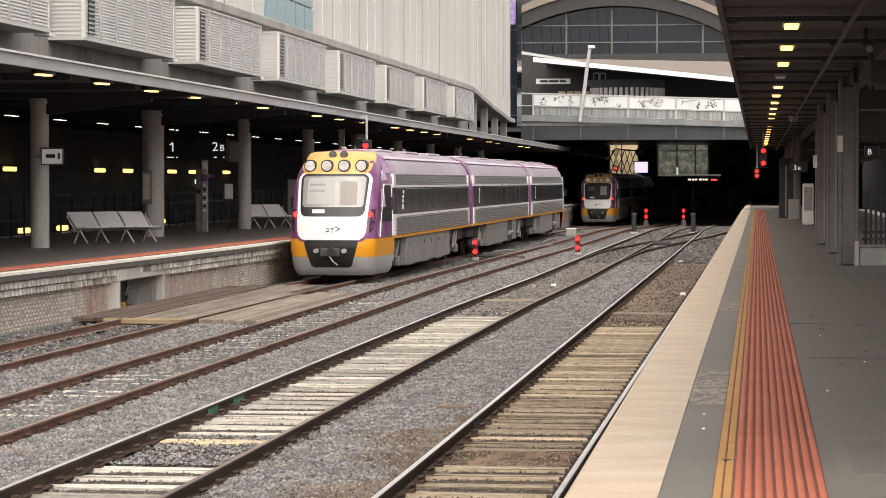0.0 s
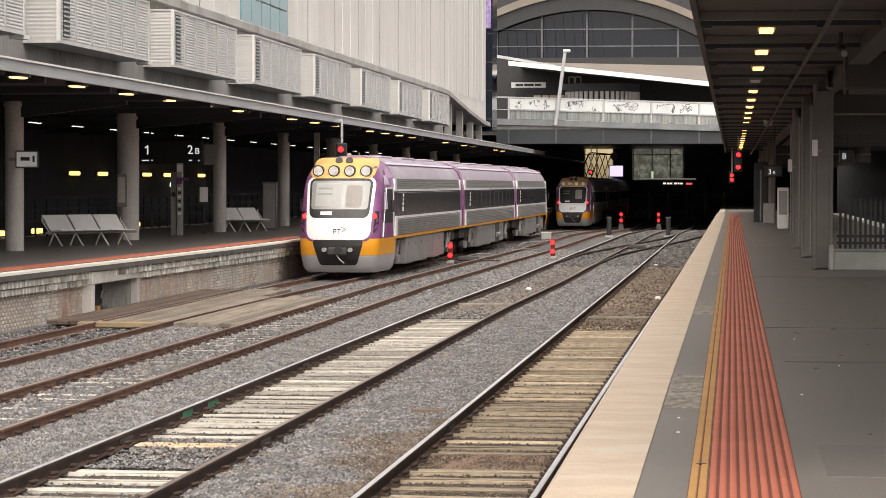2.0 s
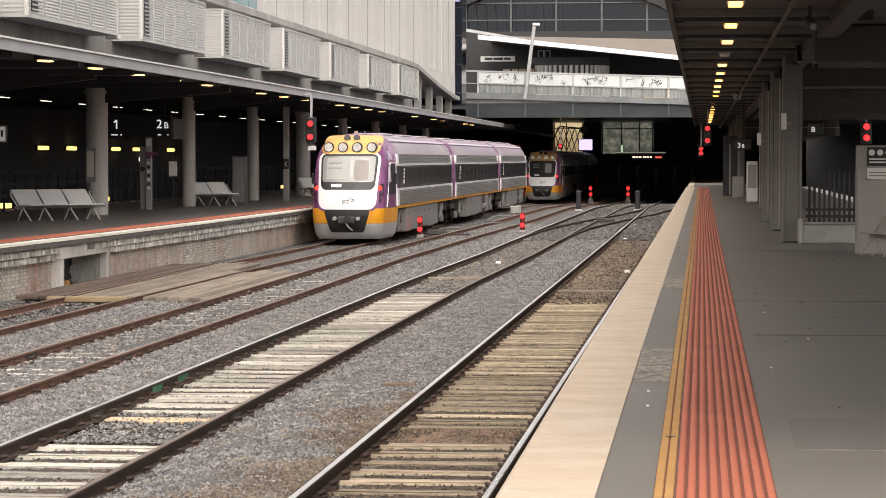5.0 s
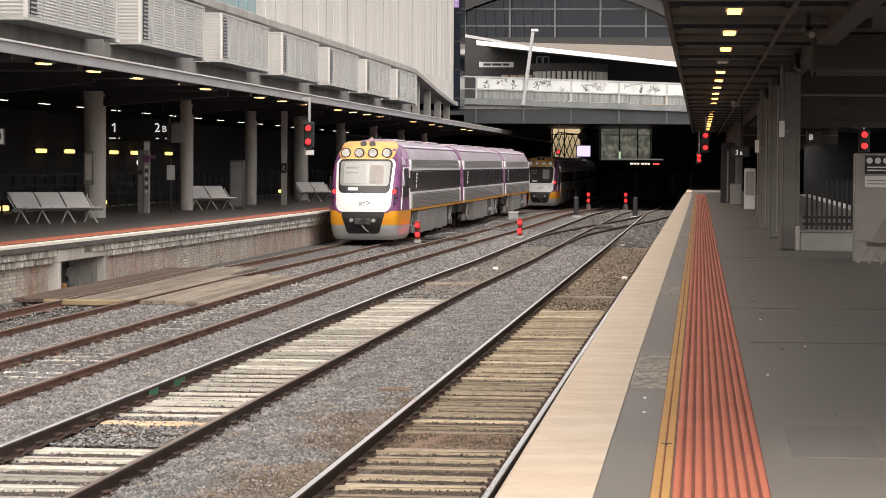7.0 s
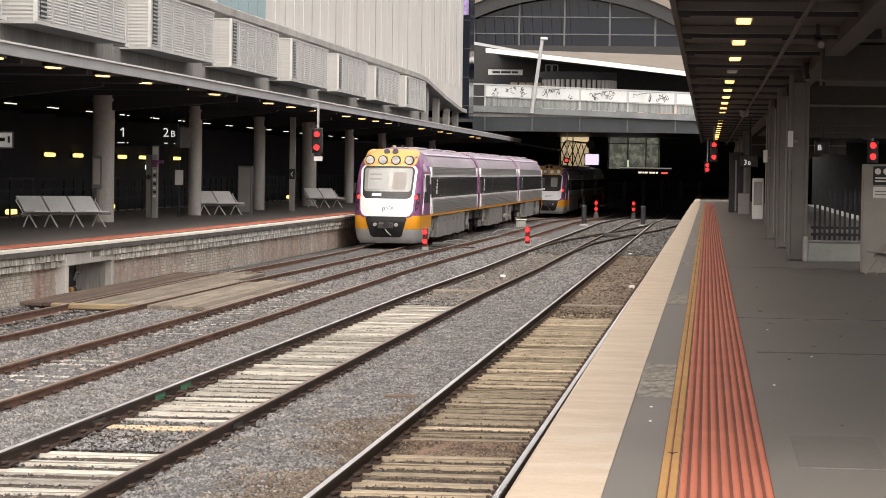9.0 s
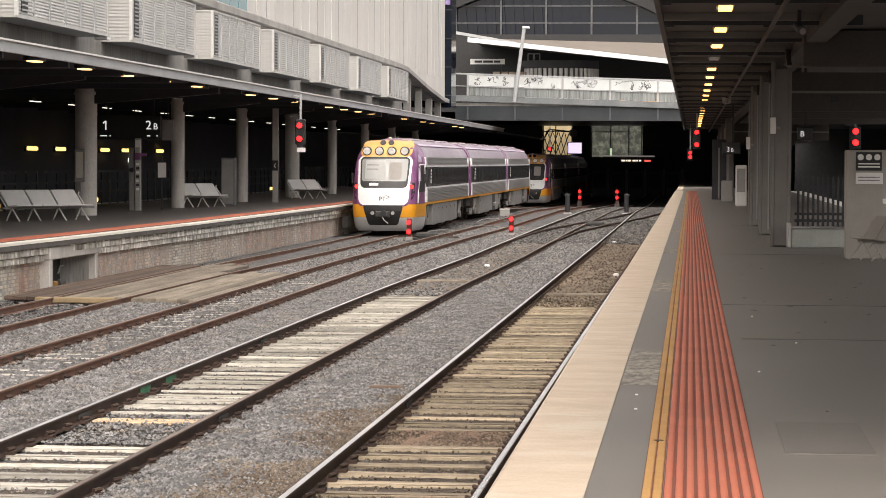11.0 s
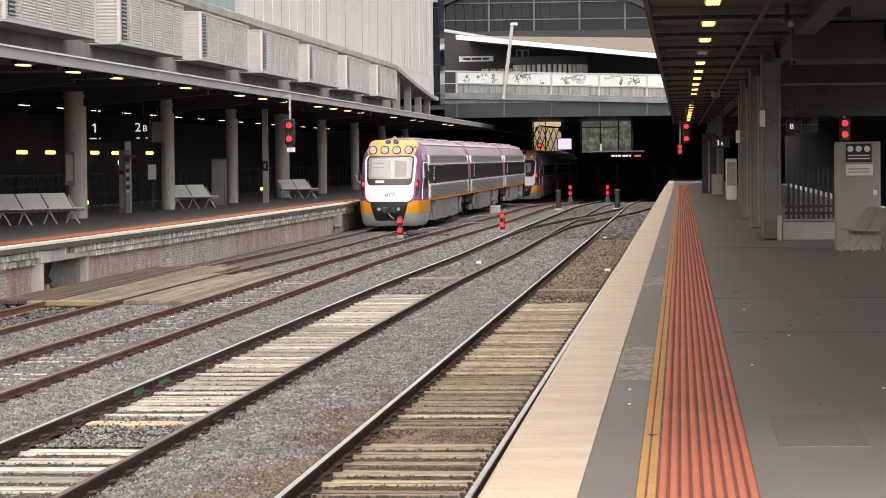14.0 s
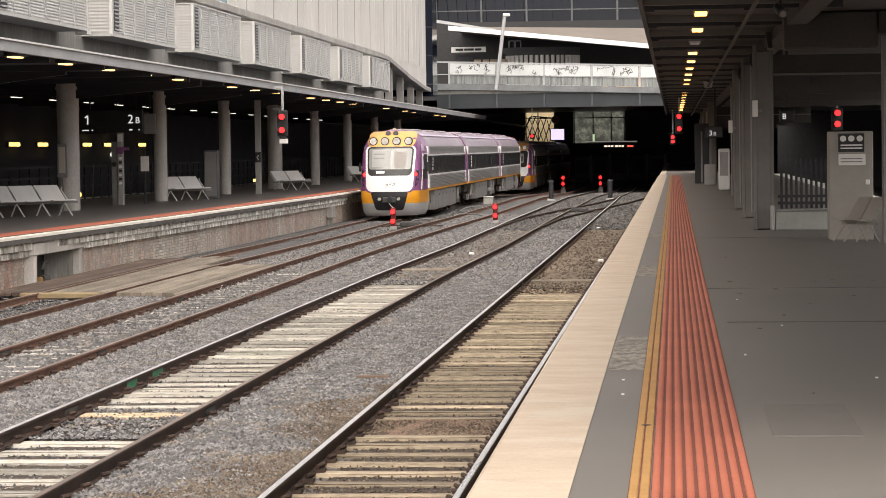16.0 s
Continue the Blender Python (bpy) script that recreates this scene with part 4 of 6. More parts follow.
        for k, (ya, yb, za, zb) in enumerate(((1.5, 2.4, 3.0, 3.3), (2.0, 3.1, 3.22, 3.5), (1.1, 1.9, 2.2, 2.75), (2.45, 3.15, 2.92, 3.16), (0.95, 1.25, 1.45, 1.7))):
            part("facet", Mesh().sheet([[(s * (skin(ya + (yb - ya) * u + 0.25 * v, za + (zb - za) * v) + 0.004), ya + (yb - ya) * u + 0.25 * v, za + (zb - za) * v) for u in np.linspace(0, 1 - 0.5 * v, 5)] for v in np.linspace(0, 1, 5)]), (LILAC, MAUVE)[k % 2], shell, "pale lilac facet")
        part("mirror", Mesh().soft_box(s * 1.52 - 0.05, s * 1.52 + 0.05, 2.0, 2.1, 2.1, 2.5, 0.02), BLACK, shell)
    part("beacon", Mesh().soft_box(-0.07, 0.07, 2.4, 2.55, 3.93, 4.03, 0.02), COPING, shell)
    part("antenna", Mesh().rod((0.3, 2.7, 3.9), (0.3, 2.7, 4.06), 0.02, 8), BEAM, shell)
    return shell


def rib_band(z0, z1, n, y0, y1, s):
    prof = []
    for i in range(n):
        a, b = z0 + (z1 - z0) * i / n, z0 + (z1 - z0) * (i + 1) / n
        prof += [(s * (half_w(a) + 0.006), a), (s * (half_w(a) + 0.03), a + (b - a) * 0.2), (s * (half_w(a) + 0.03), a + (b - a) * 0.65), (s * (half_w(a) - 0.01), a + (b - a) * 0.8)]
    prof += [(s * 1.3, z1), (s * 1.3, z0)]
    return Mesh().prism(prof, "y", y0, y1)


WHEELS = []


def bogie(train, y):
    b = part("bogie", Mesh().soft_box(-1.12, 1.12, y - 0.35, y + 0.35, 0.45, 0.8, 0.05), UNDER, train, "dark bogie with springs and dampers")
    for s in (-1, 1):
        part("side_frame", Mesh().prism([(y - 1.7, 0.4), (y - 1.5, 0.62), (y - 0.6, 0.5), (y + 0.6, 0.5), (y + 1.5, 0.62), (y + 1.7, 0.4), (y + 1.5, 0.34), (y + 0.6, 0.36), (y - 0.6, 0.36), (y - 1.5, 0.34)], "x", s * 1.0, s * 1.16), UNDER, b)
        for dy in (-1.25, 1.25):
            part("axle_box", Mesh().soft_box(min(s * 1.05, s * 1.28), max(s * 1.05, s * 1.28), y + dy - 0.17, y + dy + 0.17, 0.28, 0.6, 0.03), SKIRT, b, "grey axle box")
            part("spring", Mesh().rod((s * 1.18, y + dy, 0.6), (s * 1.18, y + dy, 0.98), 0.1, 12), RUST, b)
        part("damper", Mesh().rod((s * 1.3, y - 0.6, 0.5), (s * 1.3, y - 0.1, 1.1), 0.045, 8), SKIRT, b, "grey damper rod")
        part("pipe", Mesh().rod((s * 1.25, y + 0.5, 0.55), (s * 1.3, y + 0.75, 1.1), 0.05, 8), SKIRT, b)
    for dy in (-1.25, 1.25):
        m = Mesh().rod((-0.95, 0, 0), (0.95, 0, 0), 0.09, 10)
        for s in (-1, 1):
            m.rod((s * 0.685, 0, 0), (s * 0.715, 0, 0), 0.455, 24).rod((s * 0.715, 0, 0), (s * 0.82, 0, 0), 0.425, 24).rod((s * 0.82, 0, 0), (s * 0.86, 0, 0), 0.16, 10)
        m.box(0.82, 0.84, -0.33, 0.33, -0.04, 0.04)
        w = part("wheelset", m, RUST, b, "steel wheels and axle", smooth=40, at=(0, y + dy, 0.425))
        WHEELS.append((w, y + dy))


PITCH = 26.0
pane = {s: Mesh().soft_box(min(s * 1.40, s * 1.462), max(s * 1.40, s * 1.462), -0.96, 0.96, 1.99, 2.74, 0.012).data("window", TINT) for s in (-1, 1)}


def car(train, y0, y1, front, rear):
    """One car's body from y0 to y1, with plain or cab ends."""
    prof = [(w - 0.012, z) for w, z in SIDE if z > 1.0] + [(-w + 0.012, z) for w, z in reversed(SIDE) if z > 1.0]
    body = part("car_body", Mesh().prism(prof, "y", y0, y1), PURPLE, train, "purple and steel railcar body", smooth=30)
    a, b = y0 + (0.3 if front else 0.75), y1 - (0.3 if rear else 0.75)
    roof = [(1.385, 3.2), (1.262, 3.49), (1.03, 3.735), (0.69, 3.895), (0.3, 3.955), (-0.3, 3.955), (-0.69, 3.895), (-1.03, 3.735), (-1.262, 3.49), (-1.385, 3.2)]
    part("roof_skin", Mesh().prism(roof, "y", a, b), ROOFGREY, body, "dull pinkish grey roof", smooth=30)
    for k in range(3):
        c = y0 + (y1 - y0) * (0.2 + 0.3 * k)
        part("roof_unit", Mesh().soft_box(-0.6, 0.6, c - 1.6, c + 1.6, 3.85, 4.0, 0.05), ROOFGREY, body, "roof-mounted equipment")
    for s in (-1, 1):
        # Lilac strip paints in the highlight along the roof edge.
        part("roof_strip", Mesh().prism([(s * 1.05, 3.725), (s * 1.13, 3.66), (s * 1.15, 3.68), (s * 1.07, 3.75)], "y", a, b), LILAC, body, "highlight along the roof edge, painted as a pale lilac strip")
        lo, hi = min(s * 1.3, s * 1.458), max(s * 1.3, s * 1.458)
        part("ribbed_panel", rib_band(1.3, 1.86, 8, a, b, s), RIBBED, body, "ribbed stainless lower side")
        part("ribbed_panel", rib_band(2.86, 3.22, 6, a, b, s), RIBBED, body, "ribbed stainless upper side")
        part("window_band", Mesh().box(min(s * 1.3, s * 1.452), max(s * 1.3, s * 1.452), a, b, 1.95, 2.77), BANDGLASS, body, "black window band")
        part("white_stripe", Mesh().box(lo, hi, a, b, 1.865, 1.945), GLOSS_WHITE, body, "white stripe")
        part("white_stripe", Mesh().box(lo, hi, a, b, 2.775, 2.85), GLOSS_WHITE, body)
        part("orange_stripe", Mesh().box(lo, hi, y0, y1, 1.2, 1.29), ORANGE, body, "orange stripe")
        for y in (a, b):
            part("white_post", Mesh().box(min(s * 1.3, s * 1.482), max(s * 1.3, s * 1.482), y - 0.24, y + 0.24, 1.3, 1.95), GLOSS_WHITE, body, "white corner stripe")
            part("white_post", Mesh().box(min(s * 1.3, s * 1.46), max(s * 1.3, s * 1.46), y - 0.24, y + 0.24, 2.78, 3.2), GLOSS_WHITE, body)
        n = 11
        for i in range(n):
            ob = new("window", pane[s])
            ob.parent, ob.location = body, (0, a + 0.5 + (b - a - 1.0) * (i + 0.5) / n, 0)
        bars = part("white_marking", Mesh().box(min(s * 1.4, s * 1.4675), max(s * 1.4, s * 1.4675), a + 1.6, a + 1.95, 2.1, 2.25), WHITE, body, "white marking on the glass")
        for i in range(3):
            part("marking_bar", Mesh().box(min(s * 1.4, s * 1.4675), max(s * 1.4, s * 1.4675), a + 1.65 + 0.05 * i, a + 1.95 + 0.05 * i, 2.3 + 0.14 * i, 2.4 + 0.14 * i), WHITE, bars)
        # skirts between the bogies, in panels
        c0, c1 = y0 + 6.3 - (2.9 if front else 0.0), y1 - 6.3 + (2.9 if rear else 0.0)
        for i in range(6):
            p, q = c0 + (c1 - c0) * i / 6, c0 + (c1 - c0) * (i + 1) / 6
            part("skirt_panel", Mesh().soft_box(min(s * 1.1, s * 1.4), max(s * 1.1, s * 1.4), p + 0.012, q - 0.012, 0.26 + (0.0, 0.02, 0.0, 0.04, 0.0, 0.03)[i], 1.19, 0.02), UNDER if i == 4 and not front else SKIRT, body, "grey equipment skirt")
            if i == 4 and not front:
                part("tank", Mesh().rod((s * 1.41, p + 0.3, 0.62), (s * 1.41, q - 0.3, 0.62), 0.11, 12), SKIRT, body, "grey air tank", smooth=40)
            part("latch", Mesh().box(min(s * 1.39, s * 1.41), max(s * 1.39, s * 1.41), p + 0.5, p + 0.62, 0.9, 1.0), BLACK, body)
    part("underframe", Mesh().box(-1.2, 1.2, y0 + 0.6, y1 - 0.6, 0.75, 1.2), UNDER, body)
    return body


def make_train(label, x, y, cars=3):
    t = thing("railcar_train", label, "train", (x, y, 0))
    ends = [0.0] + [PITCH * (k + 1) - 1.5 for k in range(cars - 1)] + [PITCH * cars - 3.0]
    for k in range(cars):
        y0, y1 = ends[k] + (3.0 if k == 0 else 0.28), ends[k + 1] - (3.0 if k == cars - 1 else 0.28)
        car(t, y0, y1, k == 0, k == cars - 1)
        bogie(t, ends[k] + 4.4)
        bogie(t, ends[k + 1] - 4.4)
        if k:
            part("gangway", Mesh().soft_box(-0.75, 0.75, ends[k] - 0.4, ends[k] + 0.4, 1.0, 3.4, 0.08), RUBBER, t, "black rubber gangway")
    cab(t, 0, 0, True)
    cab(t, ends[-1], 180, False)
    return t


train = make_train("purple, white and orange three-car diesel train rolling along the platform", -12.75, 74.7)
parked = copy_thing(train, pose(-12.4, 198.0, -0.44))
for o in parked.children_recursive:
    if o.name.split(".")[0] in ("windscreen", "sun_blind"):
        o.data = o.data.copy()
        o.data.materials[0] = BLACK  # black paints in the shade on the unlit cab
tagged(parked, "purple and orange diesel train standing in the dark under the bridge")

# ---- sleepers, fastenings and loose stone ----


def sleepers(track_ob, line, ys, material, top, width=0.18):
    x0, y0 = track_ob.location.x, track_ob.location.y
    shapes = []
    for k in range(4):
        r = random.Random(k)
        m = Mesh().soft_box(-1.27, 1.27, -width / 2, width / 2, -0.13, 0.0, 0.018)
        m.v = [(x + r.uniform(-0.02, 0.02), y + r.uniform(-0.018, 0.018), z + r.uniform(-0.008, 0.008)) for x, y, z in m.v]
        shapes.append(m.data("sleeper", material))
    for i, y in enumerate(ys):
        ob = new("sleeper", shapes[i % 4])
        ob.parent = track_ob
        ob.location = (path_x(line, y) - x0 + rng.uniform(-0.05, 0.05), y - y0, 0.2 + top + rng.uniform(-0.008, 0.008))
        ob.rotation_euler = (rng.uniform(-0.02, 0.02), 0, rng.uniform(-0.012, 0.012))


def fastenings(track_ob, line, gauge, ys, top):
    x0, y0 = track_ob.location.x, track_ob.location.y
    m = Mesh()
    for y in ys:
        for side in (-0.5, 0.5):
            for s in (-1, 1):
                x = path_x(line, y) - x0 + side * gauge + s * 0.1
                m.box(x - 0.05, x + 0.05, y - y0 - 0.07, y - y0 + 0.07, 0.2 + top - 0.01, 0.2 + top + 0.025)
                m.rod((x - s * 0.02, y - y0 - 0.05, 0.2 + top + 0.05), (x + s * 0.03, y - y0 + 0.05, 0.2 + top + 0.055), 0.022, 6)
    part("fastenings", m, RUST, track_ob, "dark rail clips", kind="stuff")


YS_A = [25.0 - 0.75 * k for k in range(-3, 9)] + [29.1 + 0.757 * k for k in range(62)]
YS_B = [26.75 - 0.78 * k for k in range(0, 10)] + [30.75 + 0.735 * k for k in range(66)]
YS_C = [24.0 + 0.76 * k for k in range(60)]
sleepers(track_a, TRACK_A, YS_A, TIMBER, -0.148)
sleepers(track_b, TRACK_B, YS_B, PALE, -0.148)
sleepers(track_c, TRACK_C, YS_C, PALE, -0.128, 0.2)
fastenings(track_a, TRACK_A, 1.67, sorted(YS_A) + [28.0] + [59 + 0.75 * k for k in range(60)], -0.14)
fastenings(track_b, TRACK_B, 1.67, sorted(YS_B) + [27.6, 28.4, 29.2, 30.0] + [65 + 0.75 * k for k in range(60)], -0.14)
fastenings(track_c, TRACK_C, 1.5, [24.0 + 0.76 * k for k in range(110)], -0.13)
solid("loose_plank", Mesh().soft_box(-7.05, -5.75, 29.45, 29.85, -0.2, -0.15, 0.01), surf("fresh_plank", (0.5, 0.34, 0.2), (0.6, 0.46, 0.3), 3, 0.9, fine=30, stretch=(0.4, 3, 1)), "orange-brown broken plank lying in the track", "plank")
solid("loose_plank", Mesh().soft_box(-4.3, -3.85, 34.0, 34.22, -0.13, -0.095, 0.01), surf("rotten_plank", (0.12, 0.08, 0.055), (0.18, 0.125, 0.09), 3, 0.9, fine=30, stretch=(0.4, 3, 1)), "broken brown board lying in the ballast", "plank")
bed("red_dirt", "reddish dirt where a sleeper is missing", lambda y: path_x(TRACK_A, y) - 0.76, lambda y: path_x(TRACK_A, y) + 0.76, -0.15, 27.35, 28.95, surf("red_brown_dirt", (0.13, 0.075, 0.05), (0.21, 0.135, 0.095), 1.5, 0.95, bump=0.01, fine=30, spread=0.4), 0.02, 0.2)
solid("crossing_timber", Mesh().soft_box(-3.3, -1.86, 58.2, 58.75, -0.2, -0.09, 0.01), BOARD, "dark broad timber lying across the track", "timber")
solid("crossing_timber", Mesh().soft_box(-6.95, -5.45, 64.2, 64.8, -0.2, -0.09, 0.01), BOARD, "dark broad timber lying across the track", "timber")
part("paint_mark", Mesh().box(path_x(TRACK_B, 33) - 0.835 - path_x(TRACK_B, 6) - 0.03, path_x(TRACK_B, 33) - 0.835 - path_x(TRACK_B, 6) + 0.016, 32.6 - 6, 33.2 - 6, 0.07, 0.17), GREEN, track_b, "green paint dab on the rail")
part("paint_mark", Mesh().box(path_x(TRACK_B, 34) - 0.835 - path_x(TRACK_B, 6) - 0.03, path_x(TRACK_B, 34) - 0.835 - path_x(TRACK_B, 6) + 0.016, 34.2 - 6, 34.9 - 6, 0.07, 0.17), GREEN, track_b)


def stones(name, label, count, y0, y1, left, right, z_at, size, seed, material=STONE):
    """Loose broken stones, each a small rough lump."""
    r = np.random.RandomState(seed)
    y = y0 + (y1 - y0) * r.rand(count) ** 1.35
    a, b = left(y), right(y)
    x = a + (b - a) * r.rand(count)
    keep = b > a
    x, y = x[keep], y[keep]
    n = len(x)
    z = z_at(x, y) + np.array([dip(q) for q in y])
    s = size * (0.55 + 0.9 * r.rand(n))
    base = np.array([(1, 0, 0), (-1, 0, 0), (0, 1, 0), (0, -1, 0), (0, 0, 0.75), (0, 0, -0.75)], float)
    pts = base[None] * (0.7 + 0.6 * r.rand(n, 6, 3)) + 0.3 * (r.rand(n, 6, 3) - 0.5)
    turn = r.rand(n) * 6.28
    c, q = np.cos(turn)[:, None], np.sin(turn)[:, None]
    px, py = pts[..., 0] * c - pts[..., 1] * q, pts[..., 0] * q + pts[..., 1] * c
    v = np.stack([x[:, None] + px * s[:, None], y[:, None] + py * s[:, None], z[:, None] + pts[..., 2] * s[:, None] + s[:, None] * 0.2], -1).reshape(-1, 3)
    f = np.array([(0, 2, 4), (2, 1, 4), (1, 3, 4), (3, 0, 4), (2, 0, 5), (1, 2, 5), (3, 1, 5), (0, 3, 5)])
    f = (f[None] + 6 * np.arange(n)[:, None, None]).reshape(-1, 3)
    me = bpy.data.meshes.new(name)
    me.from_pydata(v.tolist(), [], f.tolist())
    me.materials.append(material)
    return tagged(new(name, me), label, "ballast", kind="stuff")


def line_x(line):
    return lambda y: np.interp(y, [p[1] for p in line], [p[0] for p in line])


def patchy(y):
    """An uneven width from 0 to 1 that frays from stone to stone."""
    r = np.random.RandomState(77)
    return np.clip(0.55 + 0.25 * np.sin(y * 0.9) + 0.2 * np.sin(y * 2.3 + 1) + 0.45 * (r.rand(len(y)) - 0.5) - 0.03 * (y - 20), 0.02, 1.2)


xa, xb, xc, xd = line_x(TRACK_A), line_x(TRACK_B), line_x(TRACK_C), line_x(TRACK_D)
view = lambda y: -0.315 * y - 0.6
flat = lambda h: (lambda x, y: np.full(len(x), h))
sagging = lambda h: (lambda x, y: h + np.array([1.1 * sag(q) for q in y]))
stones("ballast_stones", "loose grey crushed stones between the tracks", 46000, 19, 62, lambda y: np.maximum(xb(y) + 0.92, view(y)), lambda y: xa(y) - 0.92, flat(-0.135), 0.021, 1)
stones("ballast_stones", "loose grey crushed stones between the tracks", 38000, 24, 66, lambda y: np.maximum(xc(y) + 0.85, view(y)), lambda y: xb(y) - 0.92, flat(-0.125), 0.024, 2)
stones("ballast_stones", "loose grey crushed stones between the tracks", 22000, 31, 72, lambda y: np.maximum(xd(y) + 0.85, view(y)), lambda y: xc(y) - 0.85, sagging(-0.115), 0.028, 3)
stones("ballast_stones", "loose grey crushed stones within a track", 5000, 19, 62, lambda y: np.maximum(xa(y) - 0.76, view(y)), lambda y: xa(y) + 0.76, flat(-0.185), 0.014, 4, STONE_BROWN)
stones("ballast_stones", "loose grey crushed stones within a track", 8000, 19, 66, lambda y: np.maximum(xb(y) - 0.76, view(y)), lambda y: xb(y) + 0.76, flat(-0.185), 0.015, 5)
stones("ballast_stones", "heap of grey stones where sleepers are missing", 1500, 27.2, 30.4, lambda y: xb(y) - 0.74, lambda y: xb(y) + 0.74, flat(-0.165), 0.022, 6)
stones("ballast_stones", "loose grey crushed stones within a track", 6000, 28, 68, lambda y: np.maximum(xc(y) - 0.68, view(y)), lambda y: xc(y) + 0.68, flat(-0.14), 0.033, 7)
stones("ballast_stones", "loose stones along the brick wall", 5000, 40, 76, lambda y: np.maximum(np.full(len(y), -14.8), view(y)), lambda y: xd(y) + 0.8, sagging(-0.15), 0.03, 8)

stones("ballast_stones", "grey crushed stones further along the yard", 9000, 60, 112, lambda y: xb(y) + 0.95, lambda y: xa(y) - 0.95, flat(-0.135), 0.038, 11)
stones("ballast_stones", "grey crushed stones further along the yard", 9000, 64, 118, lambda y: xc(y) + 0.88, lambda y: xb(y) - 0.95, flat(-0.125), 0.038, 12)
stones("ballast_stones", "grey crushed stones further along the yard", 9000, 70, 122, lambda y: xd(y) + 0.88, lambda y: xc(y) - 0.88, sagging(-0.115), 0.034, 13)
stones("ballast_stones", "sparse stones on the dirt within a track", 2500, 54, 115, lambda y: xa(y) - 0.74, lambda y: xa(y) + 0.74, flat(-0.14), 0.03, 14, STONE_BROWN)
stones("ballast_stones", "sparse stones on the dirt within a track", 3500, 58, 115, lambda y: xb(y) - 0.74, lambda y: xb(y) + 0.74, flat(-0.14), 0.03, 15)
stones("ballast_stones", "stones within a track further along", 4000, 66, 118, lambda y: xc(y) - 0.68, lambda y: xc(y) + 0.68, flat(-0.135), 0.036, 16)

stones("ballast_stones", "brown stained stones beside the rail", 9000, 20.5, 33, lambda y: xa(y) - 0.95 - 1.5 * patchy(y), lambda y: xa(y) - 0.9, flat(-0.125), 0.017, 17, STONE_BROWN)
stones("ballast_stones", "brown stained stones within a track", 2500, 19, 40, lambda y: xa(y) - 0.74, lambda y: xa(y) + 0.74, flat(-0.18), 0.013, 18, STONE_BROWN)
stones("ballast_stones", "reddish grit where a sleeper is missing", 1500, 27.4, 28.9, lambda y: xa(y) - 0.74, lambda y: xa(y) + 0.74, flat(-0.15), 0.014, 19, STONE_BROWN)
FAR_STONE = surf("sooty_stone", (0.045, 0.043, 0.042), (0.15, 0.142, 0.135), 0.9, 0.9, fine=20, spread=0.25, islands=True, vary=0.8)
stones("ballast_stones", "sooty stones strewn over the far end of the yard", 16000, 88, 190, lambda y: xd(y) - 1.0, lambda y: xb(y) - 0.85, sagging(-0.115), 0.05, 31, FAR_STONE)
stones("ballast_stones", "sooty stones strewn over the far end of the yard", 14000, 95, 190, lambda y: xb(y) - 0.7, lambda y: np.full(len(y), -1.1), flat(-0.13), 0.055, 32, FAR_STONE)
for x, y in ((-1.98, 68.6), (-2.85, 96.0), (-5.9, 74.0), (-10.3, 57.0)):
    solid("white_litter", Mesh().soft_box(x - 0.09, x + 0.07, y - 0.1, y + 0.12, -0.15, -0.06, 0.03), WHITE, "crumpled white scrap lying in the track", "litter", group="litter")

DARKBOARD = surf("oily_board", (0.075, 0.05, 0.038), (0.13, 0.092, 0.07), 1.0, 0.85, bump=0.004, fine=25, stretch=(3, 0.4, 1), pieces=True, spread=0.25, vary=0.3)
# timber boards laid level with the rails
for i in range(17):
    x = -14.75 + i * 0.262
    if min(abs(x + 0.13 - path_x(TRACK_D, 60) - 0.75), abs(x + 0.13 - path_x(TRACK_D, 60) + 0.75)) < 0.14:
        continue
    y1 = 71.0 if x < -12.4 else 66.0
    y0 = 53.6 - max(0.0, (x + 12.2) * 0.5) + rng.uniform(-0.15, 0.15)
    tagged(new("crossing_board", Mesh().soft_box(x, x + 0.25, y0, y1 + rng.uniform(-0.8, 0.8), -0.1, -0.012 + rng.uniform(-0.008, 0.004), 0.012).data("crossing_board", DARKBOARD if x < -13.6 else BOARD)), "grey weathered timber board laid between the rails", "board", "crossing boards")
solid("edge_timber", Mesh().soft_box(-13.9, -12.2, 53.0, 53.3, -0.12, 0.0, 0.02), surf("ochre_timber", (0.24, 0.18, 0.1), (0.32, 0.24, 0.14), 2, 0.8), "ochre timber at the end of the boards", "timber")

# ---- signals and trackside gear ----


def dwarf(at, label):
    d = thing("dwarf_signal", label, "railway signal", at, group="dwarf signals")
    part("foot", Mesh().soft_box(-0.12, 0.12, -0.12, 0.12, 0.0, 0.14, 0.02), CONCRETE, d)
    part("case", Mesh().soft_box(-0.095, 0.095, -0.08, 0.08, 0.12, 0.86, 0.03), REDPAINT, d, "red lamp case")
    for z in (0.34, 0.7):
        h = part("hood", Mesh().rod((0, -0.22, z), (0, -0.08, z), 0.1, 16), REDPAINT, d)
        part("lens", Mesh().rod((0, -0.235, z), (0, -0.221, z), 0.088, 16), RED, h, "glowing red lens")
    return d


dwarf((-10.86, 98.0, -0.14), "low red dwarf signal with two lit lamps between tracks")
dwarf((-7.35, 104.6, -0.14), "low red dwarf signal with two lit lamps between tracks")
for x, y in ((-8.9, 205), (-5.9, 205)):
    d = dwarf((x, y, -0.4), "low dwarf signal with lit red lamps under the bridge")
    part("plinth", Mesh().soft_box(-0.15, 0.15, -0.15, 0.15, -0.25, 0.0, 0.02), CONCRETE, d)
    d.scale = (1.35, 1.35, 1.35)
